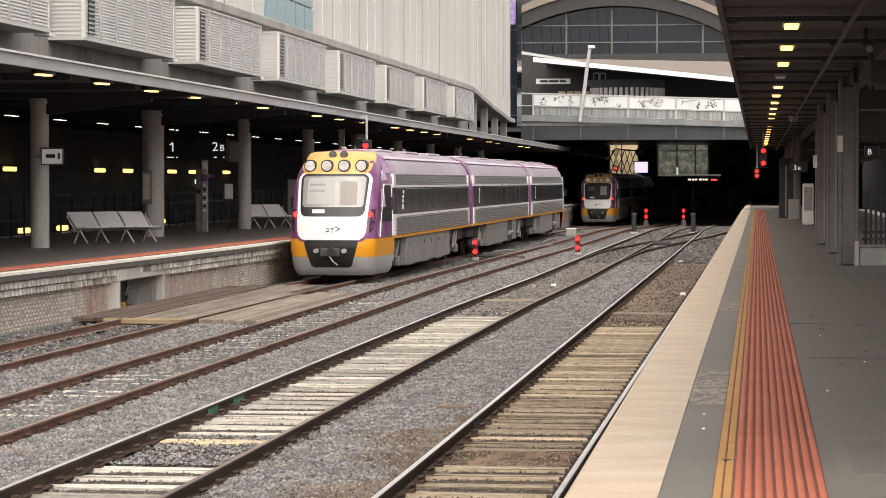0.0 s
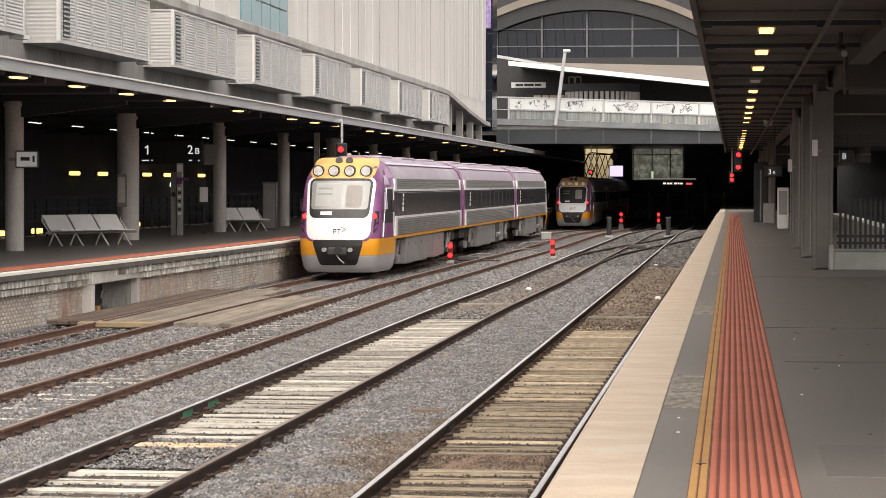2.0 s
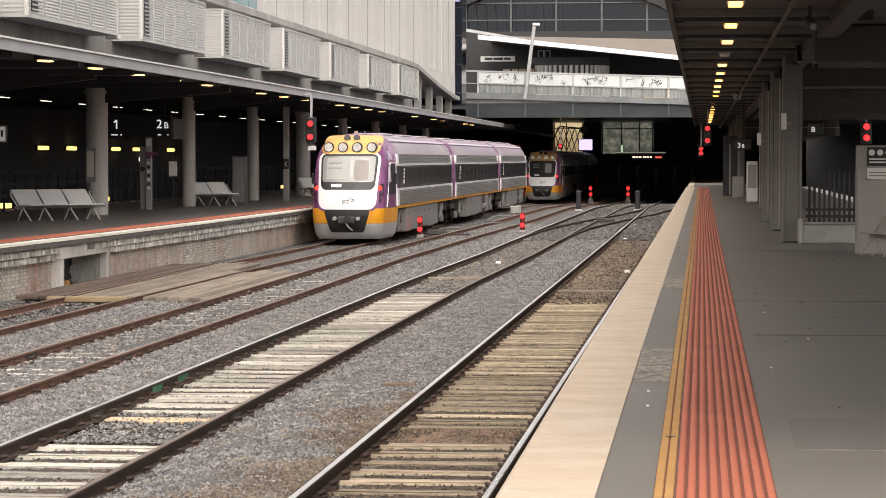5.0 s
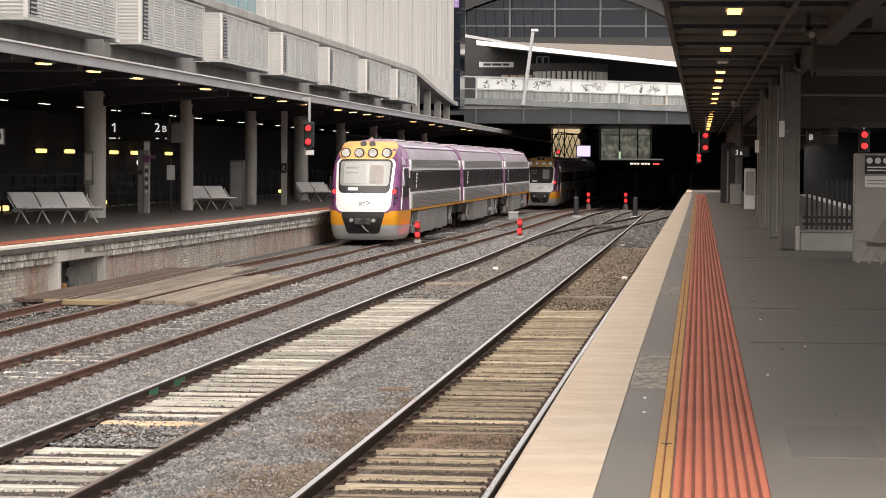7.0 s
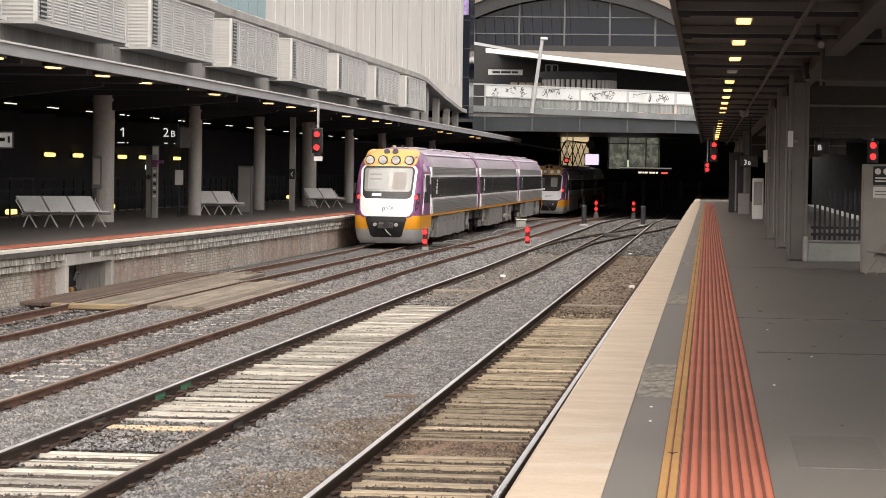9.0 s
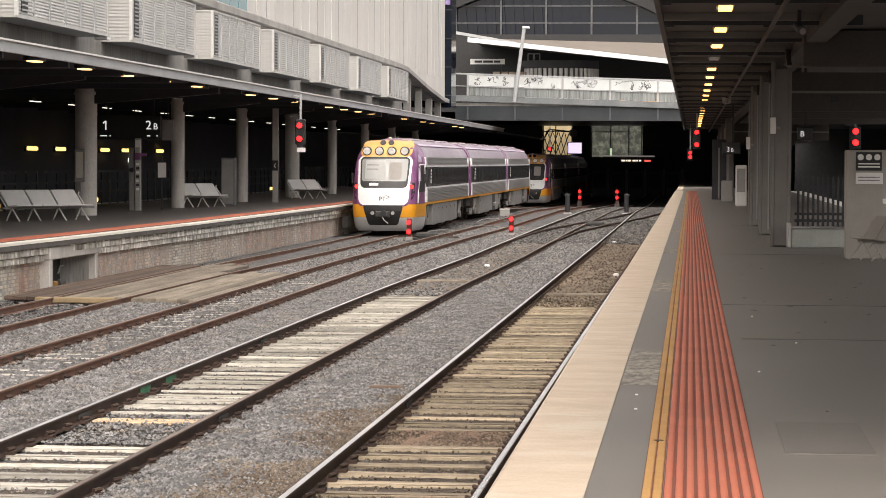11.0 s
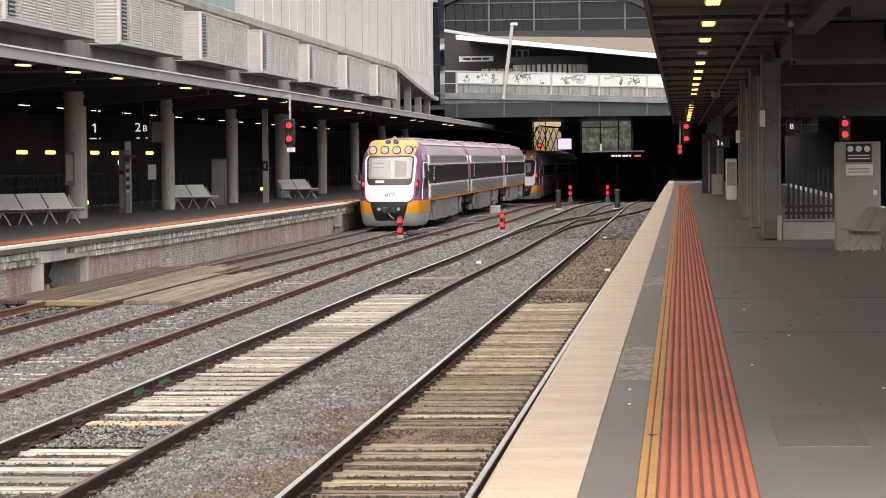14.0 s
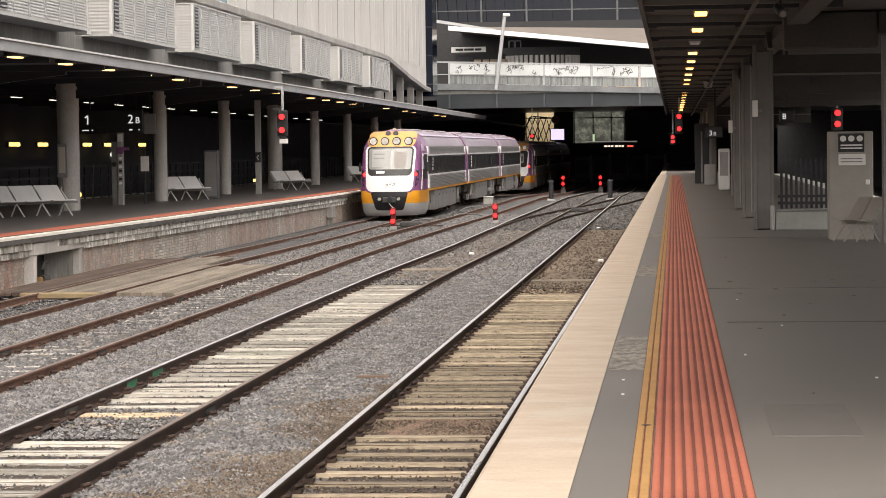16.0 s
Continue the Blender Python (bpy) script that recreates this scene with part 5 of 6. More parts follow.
for x, y in ((-7.12, 147.8), (-3.71, 148.2)):
    p = thing("marker_post", "stubby dark marker post on a pale footing", "post", (x, y, -0.2), group="marker posts")
    part("footing", Mesh().soft_box(-0.24, 0.24, -0.22, 0.22, 0, 0.18, 0.03), CONCRETE, p, "pale concrete footing")
    part("tube", Mesh().rod((0, 0, 0.2), (0, 0, 1.2), 0.14, 16), DARK, p, smooth=40)
    part("cap", Mesh().rod((0, 0, 1.2), (0, 0, 1.26), 0.16, 16), GREYPOST, p)


def machine(x, y, label):
    m = thing("point_machine", label, "point machine", (x, y, -0.2), group="point machines")
    part("plinth", Mesh().soft_box(-0.5, 0.5, -0.35, 0.35, 0, 0.1, 0.02), UNDER, m)
    part("casing", Mesh().soft_box(-0.4, 0.4, -0.28, 0.28, 0.1, 0.3, 0.05), UNDER, m, "dark cast casing")
    part("rod", Mesh().rod((0.4, 0, 0.15), (1.3, 0, 0.12), 0.03, 8), RUST, m)
    part("rod", Mesh().rod((-0.4, 0.1, 0.15), (-1.2, 0.1, 0.12), 0.03, 8), RUST, m)
    return m


machine(-4.5, 121.0, "dark point machine with rods between two tracks")
machine(-10.45, 100.5, "dark point machine beside the dwarf signal")
box = thing("trackside_box", "small white trackside box", "box", (-10.5, 144, -0.2))
part("body", Mesh().soft_box(-0.28, 0.28, -0.25, 0.25, 0, 0.4, 0.04), CONCRETE, box)
part("lid", Mesh().soft_box(-0.3, 0.3, -0.28, 0.28, 0.4, 0.45, 0.015), WHITE, box)
for y, x in ((104, -11.0), (112, -9.9), (126, -10.6)):
    cable = solid("cable_loop", Mesh().line([(x, y, -0.1), (x + 0.2, y + 1.2, 0.02), (x + 0.6, y + 2.0, 0.06), (x + 0.9, y + 3.0, 0.0), (x + 1.1, y + 4.4, -0.1)], 0.025, 8), SKIRT, "grey cable loop between the rails", "cable")


def high_signal(at, lamps, drop, label):
    """A signal head hung from a canopy. lamps: heights below its head; drop: the rod above it."""
    s = thing("hanging_signal", label, "railway signal", at, group="hanging signals")
    n = max(lamps)
    part("hanger", Mesh().box(-0.04, 0.04, 0.02, 0.1, 0.0, drop), FASCIA, s, "grey hanger post")
    part("arm", Mesh().box(-0.35, 0.05, 0.03, 0.09, 0.05, 0.1), DARK, s)
    part("head", Mesh().soft_box(-0.19, 0.19, -0.12, 0.1, -n - 0.22, 0.02, 0.03), BLACK, s, "black signal head")
    for z in lamps:
        h = part("hood", Mesh().rod((0, -0.26, -z), (0, -0.1, -z), 0.125, 16), BLACK, s)
        part("lens", Mesh().rod((0, -0.275, -z), (0, -0.262, -z), 0.105, 16), RED, h, "glowing red lens")
    return s


s = high_signal((-14.67, 95.0, 4.47), (0.22, 0.72), 0.95, "black hanging signal with lit red lamps at the platform edge")
part("bracket", Mesh().box(-0.3, 0.04, 0.03, 0.09, 0.86, 0.93), FASCIA, s)
part("number_plate", Mesh().box(-0.12, 0.2, -0.08, -0.05, -1.22, -1.05), WHITE, s, "white plate with plain bars")
part("lower_lamp", Mesh().soft_box(-0.12, 0.12, -0.1, 0.1, -1.05, -0.9, 0.02), DARK, s)
high_signal((0.26, 120, 4.5), (0.15, 0.73), 0.85, "black hanging signal with lit red lamps under the canopy")
high_signal((-0.05, 160, 3.7), (0.16, 0.44), 1.65, "black hanging signal with lit red lamps at the platform end")
high_signal((-10.9, 197, 4.05), (0.15,), 3.1, "black hanging signal with a lit red lamp under the bridge")
high_signal((5.71, 90, 4.2), (0.15, 0.54), 1.15, "black hanging signal with lit red lamps beyond the fence")

# ---- fittings of the covered hall ----
for i in range(27):
    if i in (8, 20):
        continue
    y = 43.4 + i * 5.02
    lamp = thing("downlight", "warm oval light under the hall roof edge", "ceiling light", (-15.25 - 0.0045 * min(100, y - 43), y, 5.35), group="roof edge lights")
    part("housing", Mesh().prism([(0.24 * math.cos(a), 0.55 * math.sin(a)) for a in np.linspace(0, 2 * math.pi, 17)[:-1]], "z", -0.11, 0.0), DARK, lamp)
    part("bowl", Mesh().prism([(0.16 * math.cos(a), 0.46 * math.sin(a)) for a in np.linspace(0, 2 * math.pi, 17)[:-1]], "z", -0.135, -0.11), WARM2, lamp, "glowing warm bowl")
for i in range(20):
    lamp = thing("tube_light", "thin cool tube light under the dark roof", "ceiling light", (-25.4, 66.5 + i * 6.1, 5.35), group="inner tube lights")
    part("batten", Mesh().box(-0.08, 0.08, -0.75, 0.75, -0.16, 0.0), DARK, lamp)
    part("tube", Mesh().box(-0.05, 0.05, -0.7, 0.7, -0.19, -0.16), COOL, lamp, "pale glowing tube")
for y in (90.0, 94.7, 99.45, 113.57, 118.8, 128.0, 132.85, 141.5):
    lamp = thing("bulkhead_light", "yellow bulkhead light on the dark rear wall", "wall light", (-30.0, y, 3.42), group="bulkhead lights")
    part("base", Mesh().soft_box(0.0, 0.08, -0.95, 0.95, -0.14, 0.14, 0.02), DARK, lamp)
    part("lens", Mesh().soft_box(0.08, 0.18, -0.85, 0.85, -0.09, 0.09, 0.04), SODIUM, lamp, "glowing yellow lens")
for y in (84.3, 89.1, 104.3, 150):
    lamp = thing("step_light", "low yellow light on the far platform edge", "light", (-24.85, y, PLAT), group="step lights")
    part("case", Mesh().soft_box(-0.12, 0.12, -0.5, 0.5, 0.0, 0.08, 0.02), DARK, lamp)
    part("lens", Mesh().soft_box(-0.09, 0.13, -0.42, 0.42, 0.08, 0.26, 0.03), SODIUM, lamp, "glowing yellow lens")
fence = thing("steel_fence", "dark steel railing along the far side of the platform", "fence", (-24.3, 60, PLAT))
for z in (0.55, 0.95, 1.36):
    part("rail", Mesh().box(-0.025, 0.025, 0, 130, z - 0.03, z + 0.03), DARK, fence)
fence_post = Mesh().box(-0.03, 0.03, -0.03, 0.03, 0, 1.4).data("post", DARK)
for i in range(87):
    ob = new("post", fence_post)
    ob.parent, ob.location = fence, (0, i * 1.5, 0)
solid("pale_kerb", Mesh().box(-24.7, -24.4, 60, 200, PLAT, PLAT + 0.03), CONCRETE, "pale painted line along the far edge of the platform", kind="structure")


def bench(x, y, turn, seats, label):
    b = thing("platform_bench", label, "bench", (x, y, PLAT), group="platform benches", turn=turn)
    w = 0.96
    n = seats * w
    part("beam", Mesh().box(-0.2, n + 0.35, 0.12, 0.2, 0.36, 0.43), BEAM, b)
    for i in range(seats):
        a = i * w + 0.03
        part("seat", Mesh().prism([(-0.28, 0.46), (0.2, 0.42), (0.26, 0.44), (0.24, 0.47), (0.18, 0.455), (-0.27, 0.495)], "x", a, a + w - 0.07), SEAT, b, "pale metal seat")
        part("backrest", Mesh().prism([(0.2, 0.44), (0.25, 0.44), (0.7, 0.9), (0.67, 0.93), (0.63, 0.91)], "x", a, a + w - 0.07), SEAT, b, "pale sheet metal backrest")
    for i in range(seats + 1):
        a = min(max(0.12, i * w - 0.05), n - 0.15)
        part("leg", Mesh().line([(a, 0.16, 0.4), (a - 0.05, -0.3, 0.0)], 0.025, 8), SEAT, b)
        part("leg", Mesh().line([(a, 0.16, 0.4), (a + 0.05, 0.48, 0.0)], 0.025, 8), SEAT, b)
    for a in (-0.05, n + 0.05):
        part("armrest", Mesh().line([(a, 0.2, 0.42), (a, 0.56, 0.78), (a, 0.52, 0.85)], 0.022, 8), SEAT, b)
    return b


bench(-20.15, 74.2, 52, 3, "three pale metal seats on a bench beside a column")
bench(-19.6, 98.0, 52, 2, "pale metal seats on a bench by the column")
bench(-18.9, 121.0, 52, 2, "pale metal seats on a bench by the column")
bench(-18.9, 150.0, 52, 2, "pale metal seats on a bench by the column")

sign = thing("destination_sign", "white framed sign with plain dark bars on a column", "sign", (-19.32, 68.4, PLAT))
part("frame", Mesh().soft_box(-0.35, 0.3, 0.0, 0.08, 2.3, 2.78, 0.02), GREYPOST, sign)
part("face", Mesh().box(-0.31, 0.26, -0.01, 0.0, 2.34, 2.74), LIT_SIGN, sign, "white lit face")
part("bracket", Mesh().box(-0.55, 0.0, 0.08, 0.14, 2.5, 2.58), BEAM, sign)
for x0, x1, z in ((-0.2, 0.06, 2.5), (0.14, 0.2, 2.46)):
    part("lettering_bar", Mesh().box(x0, x1, -0.016, -0.01, z, z + (0.1 if x0 < 0 else 0.18)), DARK, sign)


def lettered(parent, text, x, z, size, material, y=-0.03, turn=0):
    c = bpy.data.curves.new("lettering", "FONT")
    c.body, c.size, c.align_x, c.extrude = text, size, "CENTER", 0.004
    ob = new("lettering", c)
    bpy.context.view_layer.update()
    me = bpy.data.meshes.new_from_object(ob)
    bpy.data.objects.remove(ob)
    me.materials.clear()
    me.materials.append(material)
    o = new("lettering", me)
    o.parent = parent
    o.matrix_basis = pose(x, y, z, 90, 0, turn)
    return o


platform_board = thing("platform_display", "dark hanging platform display with lit numerals", "sign", (-20.4, 92, 4.55))
part("case", Mesh().soft_box(-1.38, 1.0, 0.0, 0.2, -0.86, 0.0, 0.02), BLACK, platform_board)
part("hanger", Mesh().box(-1.0, -0.94, 0.05, 0.1, 0.0, 0.8), DARK, platform_board)
part("hanger", Mesh().box(0.7, 0.76, 0.05, 0.1, 0.0, 0.8), DARK, platform_board)
part("numeral", Mesh().line([(-1.14, -0.02, -0.28), (-1.04, -0.02, -0.2), (-1.04, -0.02, -0.52)], 0.026, 6), LETTER, platform_board, "lit numeral 1")
lettered(platform_board, "2", 0.56, -0.5, 0.46, LETTER)
lettered(platform_board, "B", 0.82, -0.5, 0.32, LETTER)
for x0, x1 in ((-1.25, -1.0), (-0.9, -0.85), (0.5, 0.62), (0.85, 0.9)):
    part("lettering_bar", Mesh().box(x0, x1, -0.015, -0.004, -0.76, -0.72), LETTER, platform_board)
panel = thing("grey_panel", "plain grey hanging panel", "panel", (-19.2, 92.3, 3.65))
part("sheet", Mesh().soft_box(-0.2, 0.22, 0, 0.06, 0.0, 0.75, 0.01), BEAM, panel)
part("hanger", Mesh().box(-0.02, 0.02, 0.02, 0.05, 0.75, 1.75), DARK, panel)

pylon = thing("information_pylon", "grey and purple information pylon with white lettering bars", "pylon", (-20.05, 90.5, PLAT))
part("core", Mesh().soft_box(-0.2, 0.02, 0.0, 0.2, 0, 2.3, 0.02), BEAM, pylon)
part("blade", Mesh().soft_box(0.03, 0.24, -0.05, 0.15, 0, 2.62, 0.02), CONCRETE, pylon)
part("purple_band", Mesh().box(0.03, 0.245, -0.056, -0.05, 1.85, 2.1), PURPLE, pylon)
part("purple_arm", Mesh().box(0.24, 0.45, -0.02, 0.05, 1.98, 2.1), PURPLE, pylon)
part("cap_panel", Mesh().box(0.05, 0.23, -0.056, -0.05, 2.3, 2.56), WHITE, pylon)
for i in range(7):
    part("lettering_bar", Mesh().box(0.08, 0.2, -0.058, -0.05, 0.75 + i * 0.15, 0.84 + i * 0.15), DARK if i % 2 else WHITE, pylon)
part("roundel", Mesh().rod((-0.1, -0.015, 1.48), (-0.1, 0.0, 1.48), 0.09, 16), BLACK, pylon)
notice = thing("notice_case", "white notice in a case on a dark post", "notice board", (-19.45, 92.5, PLAT))
part("stand", Mesh().box(-0.03, 0.03, 0.02, 0.08, 0, 2.0), DARK, notice)
part("sheet", Mesh().soft_box(-0.15, 0.16, -0.02, 0.02, 1.2, 1.75, 0.01), WHITE, notice)
tall = thing("poster_frame", "narrow pale poster frame beside a column", "notice board", (-20.05, 82.4, PLAT))
part("frame", Mesh().soft_box(-0.2, 0.14, -0.04, 0.04, 1.1, 2.2, 0.02), BEAM, tall)
part("poster", Mesh().box(-0.14, 0.08, -0.05, -0.04, 1.25, 2.1), surf("poster_cream", (0.5, 0.47, 0.4), (0.58, 0.55, 0.48), 3, 0.5), tall)
part("stand", Mesh().box(-0.06, 0.0, -0.02, 0.02, 0, 1.1), BEAM, tall)
cabinet = thing("service_cabinet", "tall grey service cabinet on the platform", "cabinet", (-18.55, 101, PLAT))
part("body", Mesh().soft_box(-0.28, 0.28, 0, 0.5, 0, 1.95, 0.02), GREYPOST, cabinet)
part("door", Mesh().box(-0.24, 0.24, -0.012, 0.0, 0.1, 1.88), BEAM, cabinet)
arrow = thing("arrow_post", "pale post with a black arrow sign", "sign", (-18.2, 110.6, PLAT))
part("post", Mesh().box(-0.12, 0.12, 0, 0.2, 0, 4.2), CONCRETE, arrow)
part("plate", Mesh().box(-0.13, 0.13, -0.015, 0.0, 1.4, 1.85), BLACK, arrow)
part("chevron", Mesh().line([(0.04, -0.02, 1.72), (-0.05, -0.02, 1.62), (0.04, -0.02, 1.52)], 0.018, 6), WHITE, arrow)
for y, x in ((112, -24.8), (118, -24.7), (62, -21.5)):
    sp = thing("wall_speaker", "small grey loudspeaker hung under the roof", "loudspeaker", (x, y, 4.6))
    part("body", Mesh().soft_box(-0.12, 0.12, -0.1, 0.1, -0.3, 0.3, 0.03), GREYPOST, sp)
    part("bracket", Mesh().box(-0.02, 0.02, 0.0, 0.06, 0.3, 0.78), DARK, sp)
for y, z in ((120, 2.9), (128, 2.2)):
    p = thing("white_lamp", "small white lamp on the rear wall", "wall light", (-30.0, y + 14, z))
    part("globe", Mesh().rod((0, 0, 0), (0.15, 0, 0), 0.12, 12), COOL, p)

# ---- the old brick wall under the far platform ----
wall_hole = (57.95, 62.35)
wx = lambda y: path_x(PLAT_L, y)
COURSES = [(0.74, 0.17, -0.1, 0.30, BLOCK, BLOCKS), (0.58, 0.15, -0.17, 0.24, BLOCK, BLOCKS)] + [(0.58 - 0.083 * (i + 1), 0.074, -0.30, 0.235, BRICK, BRICKS) for i in range(9)]
rest = {BLOCKS: Mesh(), BRICKS: Mesh()}
shared = {}
count = 0
for row, (z, h, back, length, one, many) in enumerate(COURSES):
    y = 44.0 + (row % 2) * length / 2
    while y < 204:
        a = y
        length = length if y < 110 else length * 1.004
        y += length
        if wall_hole[0] - 0.1 < a + length / 2 < wall_hole[1] + 0.1 and z < 0.7:
            continue
        x = wx(a + length / 2) + back + rng.uniform(-0.012, 0.012)
        if 47.4 < a < 53.9 and count < 300:
            key = (one.name, length, h)
            if key not in shared:
                shared[key] = Mesh().soft_box(-0.11, 0.0, -length / 2 + 0.008, length / 2 - 0.008, 0.006, h - 0.006, 0.008).data("brick", one)
            ob = new("brick", shared[key])
            ob.parent, ob.location = far_plat, (x, a + length / 2, z + 0.2)
            ob.rotation_euler = (0, 0, rng.uniform(-0.02, 0.02))
            count += 1
        else:
            rest[many].box(x - 0.11, x, a + 0.008, a + length - 0.008, z + 0.206, z + 0.2 + h - 0.006)
part("block_courses", rest[BLOCKS], BLOCKS, far_plat, "pale stained block courses", kind="stuff")
part("brick_courses", rest[BRICKS], BRICKS, far_plat, "mottled red and grey brickwork", kind="stuff")
x = wx(60)
# Black sheet paints in the shade at the back of the opening.
recess = part("wall_recess", Mesh().box(x - 0.9, x - 0.88, wall_hole[0] - 0.2, wall_hole[1] + 0.2, 0.0, 1.1), BLACK, far_plat, "black sheet for the shade inside the wall opening")
part("jamb", Mesh().soft_box(x - 0.5, x - 0.12, wall_hole[1] - 0.05, wall_hole[1] + 0.22, 0, 0.9, 0.02), COLUMN, recess)
part("jamb", Mesh().soft_box(x - 0.5, x - 0.12, wall_hole[0] - 0.22, wall_hole[0] + 0.05, 0, 0.9, 0.02), COLUMN, recess)
# Slab added to keep light out of the opening.
part("cover_slab", Mesh().box(x - 0.9, x - 0.5, wall_hole[0] - 0.25, wall_hole[1] + 0.25, 0.86, 1.1), CONCRETE, recess)
part("lintel", Mesh().soft_box(x - 0.5, x - 0.1, wall_hole[0] - 0.25, wall_hole[1] + 0.25, 0.8, 1.1, 0.02), COLUMN, recess, "pale concrete lintel")
part("splay", Mesh().prism([(x - 0.86, wall_hole[1] - 0.75), (x - 0.3, wall_hole[1] - 0.06), (x - 0.3, wall_hole[1] + 0.1), (x - 0.86, wall_hole[1] + 0.1)], "z", 0.0, 0.8), BAND, recess, "grey splayed side of the opening")
gear = thing("yellow_gear", "small yellow and black machinery in the wall opening", "machinery", (x - 0.28, 58.9, -0.2))
part("box", Mesh().soft_box(-0.12, 0.04, -0.12, 0.12, 0, 0.26, 0.03), YELLOW, gear)
part("motor", Mesh().rod((-0.02, 0.2, 0.18), (-0.02, 0.7, 0.18), 0.1, 12), UNDER, gear)
part("handle", Mesh().line([(0.1, -0.2, 0.42), (0.1, 0.0, 0.6), (0.1, 0.3, 0.6)], 0.03, 6), UNDER, gear)
duct = thing("white_duct", "pale broken duct box on the brick wall", "box", (wx(107) - 0.2, 107, 0.0))
part("body", Mesh().soft_box(-0.1, 0.14, -0.6, 0.6, 0.1, 0.62, 0.03), CONCRETE, duct)
part("leg", Mesh().box(-0.05, 0.05, -0.45, -0.35, -0.2, 0.1), CONCRETE, duct)
part("leg", Mesh().box(-0.05, 0.05, 0.35, 0.45, -0.2, 0.1), CONCRETE, duct)

# ---- fittings of the near platform ----
WORN = surf("worn_panel", (0.1, 0.088, 0.075), (0.33, 0.295, 0.25), 11, 0.8, fine=50, spread=0.2, stretch=(1.0, 0.35, 1), pieces=True, vary=0.12)
for y0, y1 in ((21.3, 25.1), (36.8, 40.2), (52.5, 55.5), (68, 71), (84, 87), (100, 103), (116, 119), (132, 135), (148, 151)):
    n = 4
    for i in range(n):
        a = y0 + (y1 - y0) * i / n
        part("worn_patch", Mesh().soft_box(-0.57, -0.265, a + 0.03, a + (y1 - y0) / n - 0.03, Z - 0.02, Z + 0.004, 0.002),
             WORN, plat, "worn pale inset panel")
part("access_cover", Mesh().soft_box(0.62, 1.2, 16.4, 18.4, Z - 0.02, Z + 0.005, 0.003), surf("cover_iron", (0.118, 0.106, 0.095), (0.15, 0.136, 0.122), 3, 0.65, bump=0.002), plat, "flush access cover")
for y in (33.5, 52.0, 76):
    part("asphalt_seam", Mesh().box(0.42, 6.0, y, y + 0.05, Z - 0.01, Z + 0.003), UNDER, plat)

for x, y in ((0.62, 22.8), (-0.42, 20.4), (1.1, 26.5), (0.75, 31.0), (1.6, 20.5), (-0.4, 19.2)):
    solid("white_speck", Mesh().soft_box(x - 0.012, x + 0.012, y - 0.03, y + 0.03, PLAT, PLAT + 0.008, 0.003), WHITE, "tiny pale scrap lying on the asphalt", "litter", group="platform litter")
stain = surf("gum_stain", (0.07, 0.063, 0.056), (0.095, 0.085, 0.076), 6, 0.7, fine=60)
srng = random.Random(8)
for i in range(26):
    x, y, r = srng.uniform(0.5, 3.2), srng.uniform(15.5, 48), srng.uniform(0.012, 0.04)
    n = 10
    part("stain", Mesh().prism([(x + r * srng.uniform(0.6, 1.2) * math.cos(2 * math.pi * k / n), y + 3 * r * srng.uniform(0.6, 1.2) * math.sin(2 * math.pi * k / n)) for k in range(n)], "z", Z - 0.01, Z + 0.0035), stain, plat, "dark stain")
part("mended_strip", Mesh().box(0.55, 2.9, 27.0, 27.12, Z - 0.01, Z + 0.003), stain, plat, "dark mended crack")
part("bolt_cap", Mesh().rod((-0.2, 17.0, Z), (-0.2, 17.0, Z + 0.012), 0.035, 14), RUST, plat, "dark round stud on the yellow strip")
low = thing("low_wall", "low pale concrete wall beside the column", "wall", (2.2, 56.2, PLAT))
part("face", Mesh().soft_box(0.0, 1.5, 0.0, 0.25, 0.0, 0.42, 0.02), surf("dim_wall_paint", (0.24, 0.25, 0.235), (0.32, 0.33, 0.31), 1.5, 0.7, fine=30), low)
part("coping", Mesh().soft_box(-0.03, 1.53, -0.03, 0.28, 0.42, 0.47, 0.015), BEAM, low)
part("end_post", Mesh().soft_box(-0.1, 0.0, -0.05, 0.3, 0.0, 0.55, 0.02), CONCRETE, low)
pal = thing("palisade_fence", "dark steel palisade fence behind the low wall", "fence", (2.35, 57.0, PLAT))
for i in range(14):
    part("pale", Mesh().prism([(i * 0.11, 0.0), (i * 0.11 + 0.055, 0.0), (i * 0.11 + 0.055, 1.5), (i * 0.11 + 0.0275, 1.58), (i * 0.11, 1.5)], "y", -0.01, 0.02), DARK, pal)
for z in (0.55, 0.7, 1.3):
    part("rail", Mesh().box(-0.05, 1.6, 0.02, 0.06, z, z + 0.06), DARK, pal)

kiosk_box = thing("help_point_cabinet", "beige metal cabinet with a dark notice panel", "cabinet", (3.43, 50.0, PLAT))
part("body", Mesh().soft_box(-0.43, 0.43, 0, 0.5, 0.0, 2.12, 0.02), BEIGE, kiosk_box)
part("plinth", Mesh().box(-0.4, 0.4, 0.02, 0.48, -0.001, 0.05), DARK, kiosk_box)
dark = part("notice_panel", Mesh().soft_box(-0.24, 0.26, -0.02, 0.0, 1.72, 2.08, 0.008), BLACK, kiosk_box, "black panel with white roundels")
for x in (-0.15, 0.01, 0.17):
    part("roundel", Mesh().rod((x, -0.03, 1.98), (x, -0.02, 1.98), 0.06, 18), WHITE, dark)
for z in (1.78, 1.84):
    part("lettering_bar", Mesh().box(-0.2, 0.22, -0.026, -0.02, z, z + 0.025), WHITE, dark)
paper = part("notice", Mesh().soft_box(-0.24, 0.28, -0.025, 0.0, 1.46, 1.68, 0.006), WHITE, kiosk_box, "white notice")
